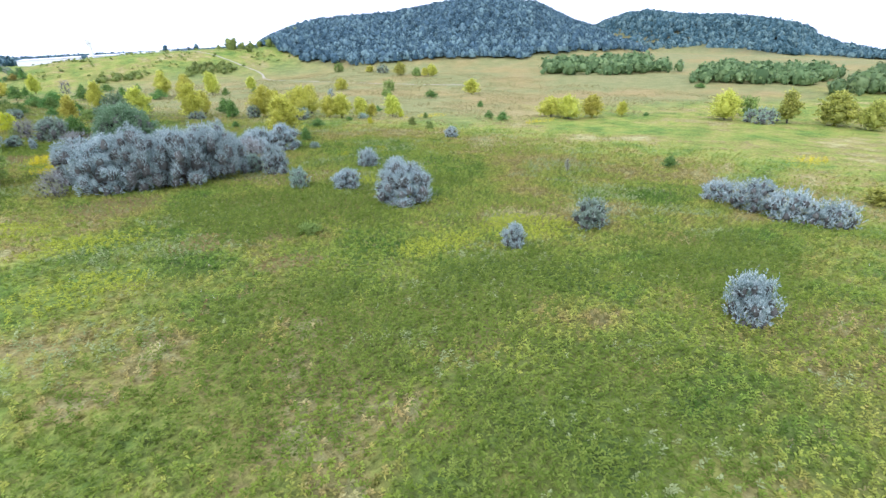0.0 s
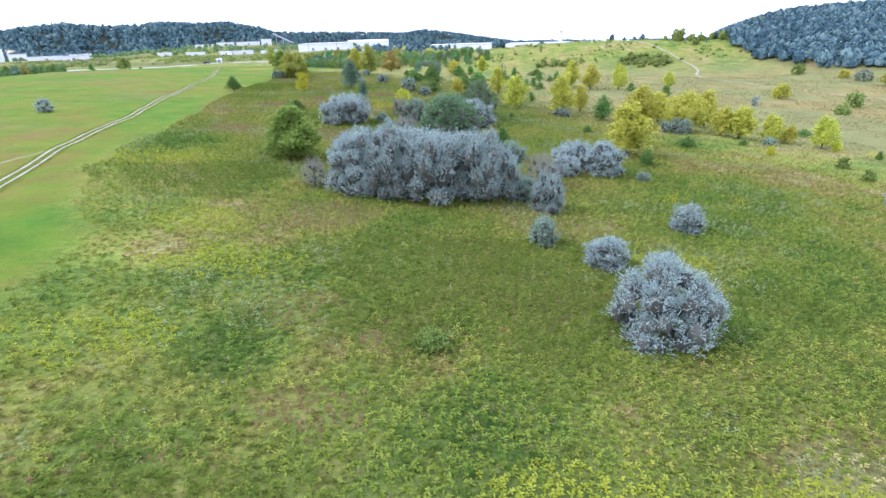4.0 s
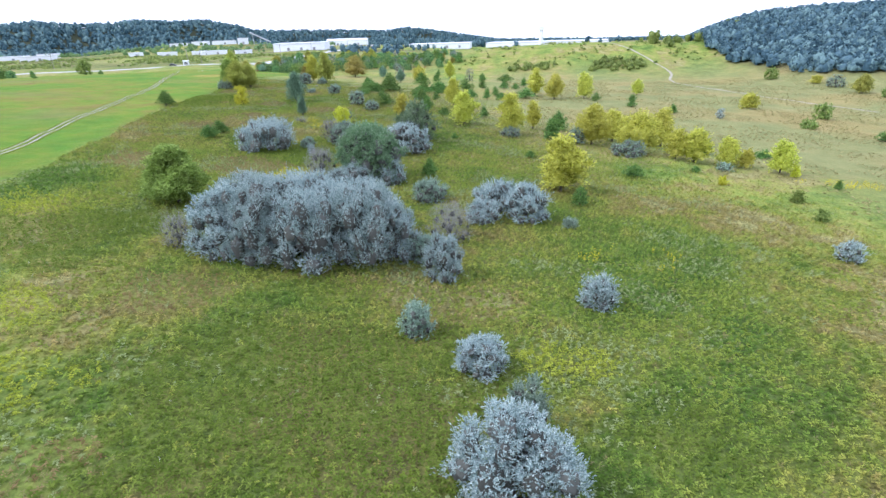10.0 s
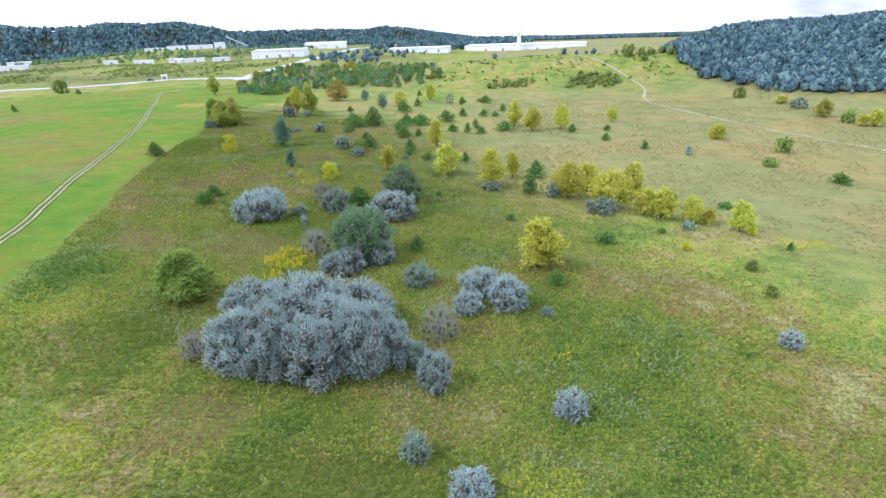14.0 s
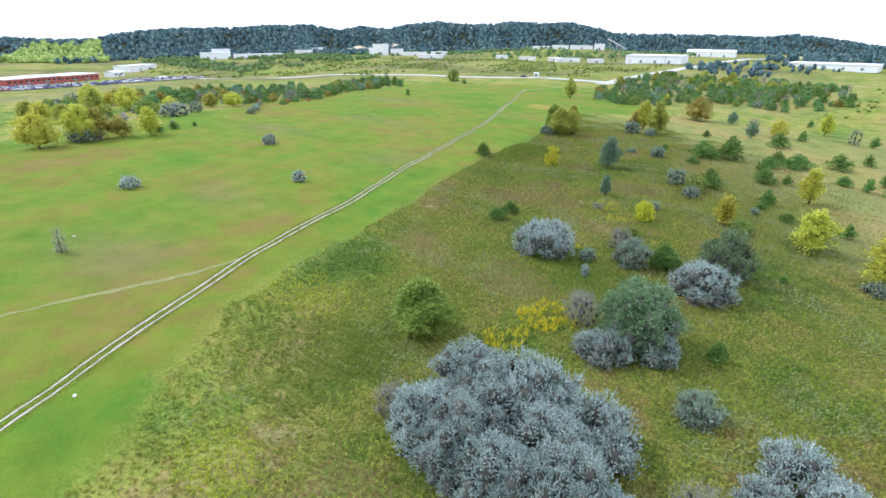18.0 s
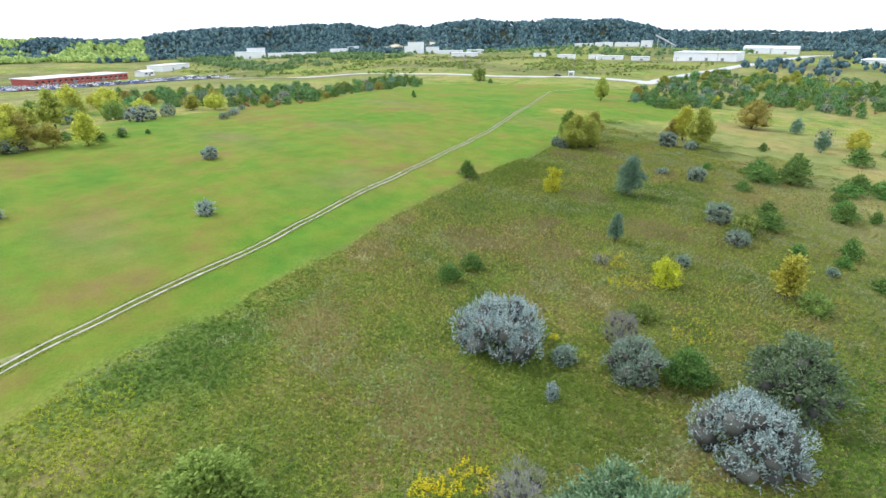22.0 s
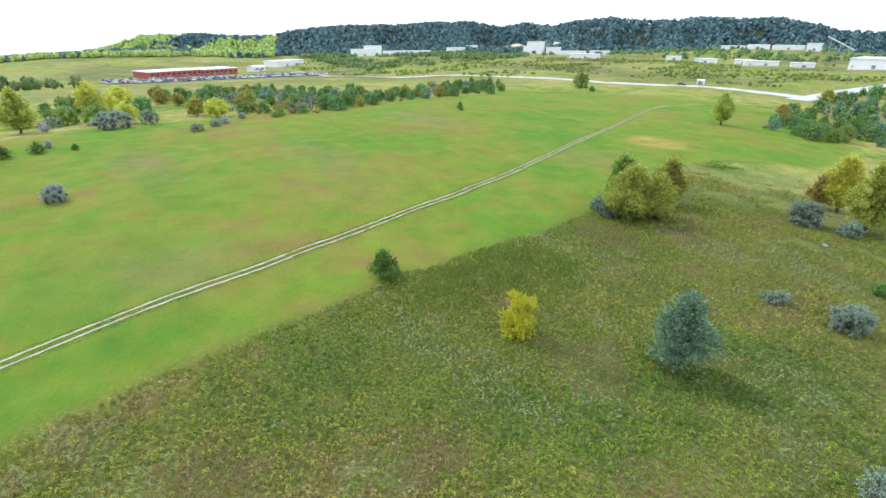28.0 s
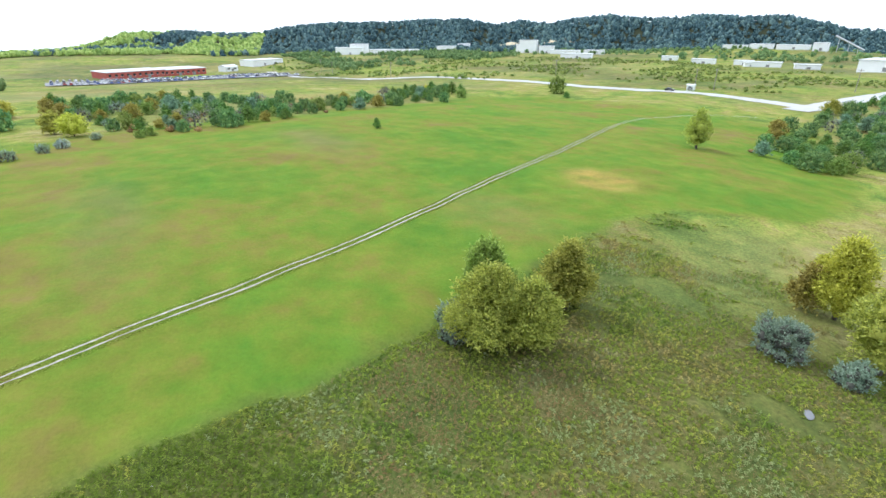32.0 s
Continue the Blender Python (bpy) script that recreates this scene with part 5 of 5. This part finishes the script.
road("parking", [(-426, 132), (-428, 175), (-436, 215), (-450, 262), (-466, 290)], 58.0, ASPHALT, "grey asphalt car park beside the red building", 4.0, 0.45)
road("parking_drive", [(-468, 288), (-460, 294), (-440, 292)], 8.0, ASPHALT, "grey asphalt drive of the car park", 4.0, 0.5)


# ---- buildings ----
def box(sx, sy, sz, x=0.0, y=0.0, z=0.0, soft=0.0):
    bm = bmesh.new()
    bmesh.ops.create_cube(bm, size=1.0, matrix=Matrix.LocRotScale((x, y, z + sz / 2), None, (sx, sy, sz)))
    if soft:
        bmesh.ops.bevel(bm, geom=bm.edges[:], offset=soft, segments=1, affect="EDGES")
    return bm


def building(name, label, x, y, long, deep, high, turn, wall, windows=6, doors=1, gable=0.0, category="building", sink=1.5):
    """Walls, an overhanging roof, windows and doors along the front, which faces -y before the turn."""
    top = new(name)
    part("wall", box(long, deep, high + sink, 0, 0, -sink), wall, top)
    if gable:
        bm = bmesh.new()
        pts = [(s * (long / 2 + 0.4), e, z) for s in (-1, 1) for e, z in ((-deep / 2 - 0.4, high), (deep / 2 + 0.4, high), (0, high + gable))]
        vs = [bm.verts.new(p) for p in pts]
        for f in ((0, 1, 2), (5, 4, 3), (0, 2, 5, 3), (1, 4, 5, 2), (0, 3, 4, 1)):
            bm.faces.new([vs[i] for i in f])
        bmesh.ops.recalc_face_normals(bm, faces=bm.faces[:])
        part("roof", bm, ROOF_GREY, top)
    else:
        part("roof", box(long + 0.8, deep + 0.8, 0.5, 0, 0, high), ROOF_GREY, top)
    for i in range(windows):
        u = (i + 0.5) / windows * long - long / 2
        win = part("window", box(long / windows * 0.42, 0.16, high * 0.32, u, -deep / 2 - 0.04, high * 0.42), DARK_GLASS, top)
        part("sill", box(long / windows * 0.48, 0.3, 0.14, u, -deep / 2 - 0.1, high * 0.42 - 0.16), ROOF_GREY, win)
    for i in range(doors):
        u = (i + 1) / (doors + 1) * long - long / 2 + long * 0.04
        part("door", box(2.4, 0.18, min(2.6, high * 0.55), u, -deep / 2 - 0.06, 0), DARK_DOOR, top)
    top.matrix_basis = pose(x, y, ground(x, y) + 0.2, 0, 0, turn)
    return tagged(top, label, category)


building("red_brick_building", "long low red brick building with a pale flat roof", -511, 184.5, 44, 30, 5.0, 107.5, RED_BRICK, 10, 2, sink=3)
building("red_brick_wing", "red brick wing of the long low building", -525, 221.5, 36, 30, 5.0, 107.5, RED_BRICK, 8, 2, sink=3)
building("white_hall", "white metal hall behind the car park", -612, 318, 42, 20, 5.5, 117, WHITE_METAL, 0, 2)
building("white_shed", "small white shed with a pitched roof", -545, 268, 14, 10, 4.0, 117, WHITE_METAL, 2, 1, 1.6, "shed")
building("white_warehouse", "white metal warehouse beside the road", -136, 606, 52, 34, 6.5, 4, WHITE_METAL, 0, 3)
building("long_warehouse", "long white warehouse beyond the mound", 6, 690, 72, 34, 4.5, -6, WHITE_METAL, 0, 4)
building("long_warehouse", "long white warehouse behind dark trees", 140, 738, 150, 44, 6.0, -14, WHITE_METAL, 0, 6)
building("small_warehouse", "small white pitched-roof warehouse up the valley", -112, 800, 26, 18, 6, 4, WHITE_METAL, 0, 1, 2.5)
building("small_warehouse", "small white pitched-roof warehouse up the valley", -142, 806, 28, 18, 6, 4, WHITE_METAL, 0, 1, 2.5)
for k, (x, y, long, high) in enumerate([(-276, 596, 18, 3.2), (-246, 604, 14, 2.8), (-222, 592, 20, 3.0), (-196, 598, 16, 2.8), (-318, 610, 14, 3.0), (-232, 588, 9, 2.6)]):
    building("low_white_building", "low white flat-roofed building on the valley floor", x, y, long, 9, high, 20 + 3 * k, WHITE_METAL, 0, 1)
for x, y, long, deep, high, turn in [(-545, 640, 22, 16, 15, 40), (-566, 652, 20, 16, 10, 40), (-522, 650, 18, 14, 8, 40), (-480, 640, 34, 14, 4, 35), (-440, 645, 22, 12, 4, 35)]:
    building("white_plant_building", "white industrial plant building at the hill foot", x, y, long, deep, high, turn, WHITE_METAL, 0, 1)
for x, y, long, high, turn in [(-668, 446, 34, 8, 60), (-690, 470, 24, 12, 60), (-655, 480, 22, 5, 60), (-640, 506, 46, 5, 58), (-660, 590, 26, 7, 50), (-690, 640, 20, 6, 48)]:
    building("pale_works_building", "pale industrial works building below the woods", x, y, long, 14, high, turn, WHITE_METAL, 0, 1)
for x, y, long, high in [(-296, 790, 30, 4), (-330, 792, 22, 4.5), (-268, 786, 13, 7), (-362, 796, 24, 3.5)]:
    building("quarry_building", "pale quarry works building on the far slope", x, y, long, 16, high, 18, WHITE_METAL, 0, 1)
building("roadside_hut", "small white utility hut beside the road", -158, 396, 3.2, 2.4, 2.2, 10, WHITE_METAL, 1, 1, 0.5, "hut", 0.5)
building("white_lodge", "small white building at the wood's edge", -392, 566, 30, 12, 4, 35, WHITE_METAL, 0, 1)


def conveyor(x, y):
    top = new("conveyor")
    part("belt_bridge", limb_bm([(0, 0, 15), (26, 4, 2)], 0.9), STEEL, top)
    for u in (0.15, 0.5, 0.8):
        part("support", limb_bm([(26 * u, 4 * u, -4), (26 * u, 4 * u, 15 - 13 * u)], 0.35), STEEL, top)
    top.matrix_basis = pose(x, y, ground(x, y))
    tagged(top, "sloping steel conveyor at the quarry works", "conveyor")


def limb_bm(points, r):
    bm = bmesh.new()
    a, b = Vector(points[0]), Vector(points[1])
    m = Matrix.Translation((a + b) / 2) @ (b - a).to_track_quat("Z", "Y").to_matrix().to_4x4()
    bmesh.ops.create_cone(bm, cap_ends=True, segments=8, radius1=r, radius2=r * 0.85, depth=(b - a).length, matrix=m)
    return bm


conveyor(-256, 782)


def quarry_face():
    """A scraped sandy bank under the woods."""
    n = 26
    u, v = np.meshgrid(np.linspace(-1, 1, n), np.linspace(-1, 1, n))
    x, y = -655 + 62 * u - 14 * v, 730 + 44 * u + 22 * v
    z = ground(x, y) + 9 * np.exp(-((u / 0.75) ** 4) - v * v * 2.2) * (0.8 + 0.25 * waves(x * 2, y * 2, 77)) - 0.5
    return mesh_from("sandy_bank", np.stack([x, y, z], -1).reshape(-1, 3), grid_faces(n, n), [BARE_EARTH], smooth=True)


tagged(new("sandy_bank", quarry_face()), "bare sandy quarry bank below the woods", "bank", kind="structure")


def tower(x, y):
    top = new("silo_tower")
    part("shaft", limb_bm([(0, 0, -2), (0, 0, 20)], 2.6), WHITE_METAL, top)
    part("head_house", box(7, 6, 4, 0, 0, 19.8), WHITE_METAL, top)
    top.matrix_basis = pose(x, y, ground(x, y))
    tagged(top, "white silo tower beside the warehouse", "tower")


tower(128, 712)


# ---- poles, cars, signs ----
def utility_pole(x, y, turn, high=10.0):
    top = new("utility_pole")
    part("post", limb_bm([(0, 0, -0.4), (0, 0, high)], 0.17), POLE_WOOD, top)
    arm = part("crossarm", box(2.4, 0.14, 0.16, 0, 0, high - 0.7), POLE_WOOD, top)
    for u in (-1.0, 0.0, 1.0):
        part("insulator", limb_bm([(u, 0, high - 0.54), (u, 0, high - 0.3)], 0.07), STEEL, arm)
    top.matrix_basis = pose(x, y, ground(x, y), 0, 0, turn)
    tagged(top, "weathered wooden utility pole with a crossarm", "pole", "utility poles along the road")


for x, y, turn in [(-158, 399, 80), (-150, 402, 80), (-258, 405, 75), (-107, 442, 10), (-340, 330, 60), (-104, 520, 5), (-420, 320, 60), (-380, 262, 60), (-470, 330, 60)]:
    utility_pole(x, y, turn)

PAINT = [plain_material(n, lo, hi, 0.6, 0.3, 0.0, 0.0) for n, lo, hi in (("blue_paint", (0.03, 0.07, 0.24), (0.05, 0.10, 0.30)), ("white_paint", (0.72, 0.73, 0.74), (0.80, 0.81, 0.82)),
         ("silver_paint", (0.42, 0.44, 0.46), (0.5, 0.52, 0.54)), ("dark_paint", (0.02, 0.022, 0.03), (0.04, 0.042, 0.05)), ("red_paint", (0.30, 0.03, 0.03), (0.36, 0.05, 0.04)))]
COLOURS = ("blue", "white", "silver", "dark grey", "red")


def car_model(paint, word):
    top = new("car")
    bm = bmesh.new()
    side = [(-2.2, 0.35), (-2.25, 0.8), (-1.9, 0.95), (-1.2, 1.0), (1.15, 1.0), (2.1, 0.88), (2.25, 0.65), (2.2, 0.35)]
    rows = [[bm.verts.new((u, s * 0.88, z)) for u, z in side] for s in (-1, 1)]
    for i in range(len(side)):
        j = (i + 1) % len(side)
        bm.faces.new((rows[0][i], rows[0][j], rows[1][j], rows[1][i]))
    bm.faces.new(rows[0][::-1])
    bm.faces.new(rows[1])
    bmesh.ops.recalc_face_normals(bm, faces=bm.faces[:])
    bmesh.ops.bevel(bm, geom=bm.edges[:], offset=0.06, segments=1, affect="EDGES")
    body = part("body", bm, PAINT[paint], top)
    cab = box(2.5, 1.6, 0.5, -0.35, 0, 0.98)
    for v in cab.verts:
        if v.co.z > 1.2:
            v.co.x, v.co.y = -0.4 + (v.co.x + 0.35) * 0.62, v.co.y * 0.82
    part("cabin_glass", cab, DARK_GLASS, body, "dark car windows")
    part("car_roof", box(1.6, 1.34, 0.05, -0.4, 0, 1.475, 0.02), PAINT[paint], body)
    for u in (-1.4, 1.4):
        for s in (-0.8, 0.8):
            part("wheel", limb_bm([(u, s - 0.1, 0.33), (u, s + 0.1, 0.33)], 0.33), TYRE, top)
    top.matrix_basis = pose(0, 0, -400)
    return tagged(top, word + " car standing in the car park", "car", "cars in the car park")


def park_cars():
    models = [car_model(k, w) for k, w in enumerate(COLOURS)]
    used = set()
    rng = np.random.default_rng(55)
    line = smooth_line([(-426, 132), (-428, 175), (-436, 215), (-450, 262), (-466, 290)], 3.3)
    way = unit(np.gradient(line, axis=0))
    for p, d in zip(line[1:-1], way[1:-1]):
        for off in (-25, -18.5, -8, -1.5, 9, 15.5, 25):
            if rng.uniform() < 0.36:
                continue
            k = int(rng.choice(5, p=(0.3, 0.34, 0.18, 0.12, 0.06)))
            x, y = p[0] + d[1] * off, p[1] - d[0] * off
            m = pose(x, y, ground(x, y) + 0.47, 0, 0, math.degrees(math.atan2(d[1], d[0])) + 90 + rng.uniform(-2, 2))
            if k not in used:
                models[k].matrix_basis = m
                used.add(k)
            else:
                copy_thing(models[k], m)
    x, y = -161.5, 384.5
    tagged(copy_thing(models[3], pose(x, y, ground(x, y) + 0.15, 0, 0, 12)), "dark grey car on the pale road", "car", "cars on the road")


park_cars()


def stone(x, y, w, label, material, seed):
    rng = np.random.default_rng(seed)
    bm = bmesh.new()
    bmesh.ops.create_icosphere(bm, subdivisions=2, radius=1.0)
    for v in bm.verts:
        v.co = Vector((v.co.x * w, v.co.y * w * 0.6, v.co.z * w * 0.22)) * rng.uniform(0.85, 1.1)
    me = bpy.data.meshes.new("stone")
    bm.to_mesh(me)
    bm.free()
    me.materials.append(material)
    ob = tagged(new("stone", me), label, "stone")
    ob.matrix_basis = pose(x, y, ground(x, y) + w * 0.08, 0, 0, seed * 40)


stone(-15.7, 190.1, 0.6, "flat grey stone lying in the meadow", ASPHALT, 3)
stone(-15.4, 48.2, 0.24, "small white stone on the mown field", WHITE_METAL, 4)
stone(-50.5, 61, 0.35, "small pale stone on the mown field", GRAVEL, 5)
stone(-20.5, 214, 0.5, "flat stone in the rough grass", GRAVEL, 6)
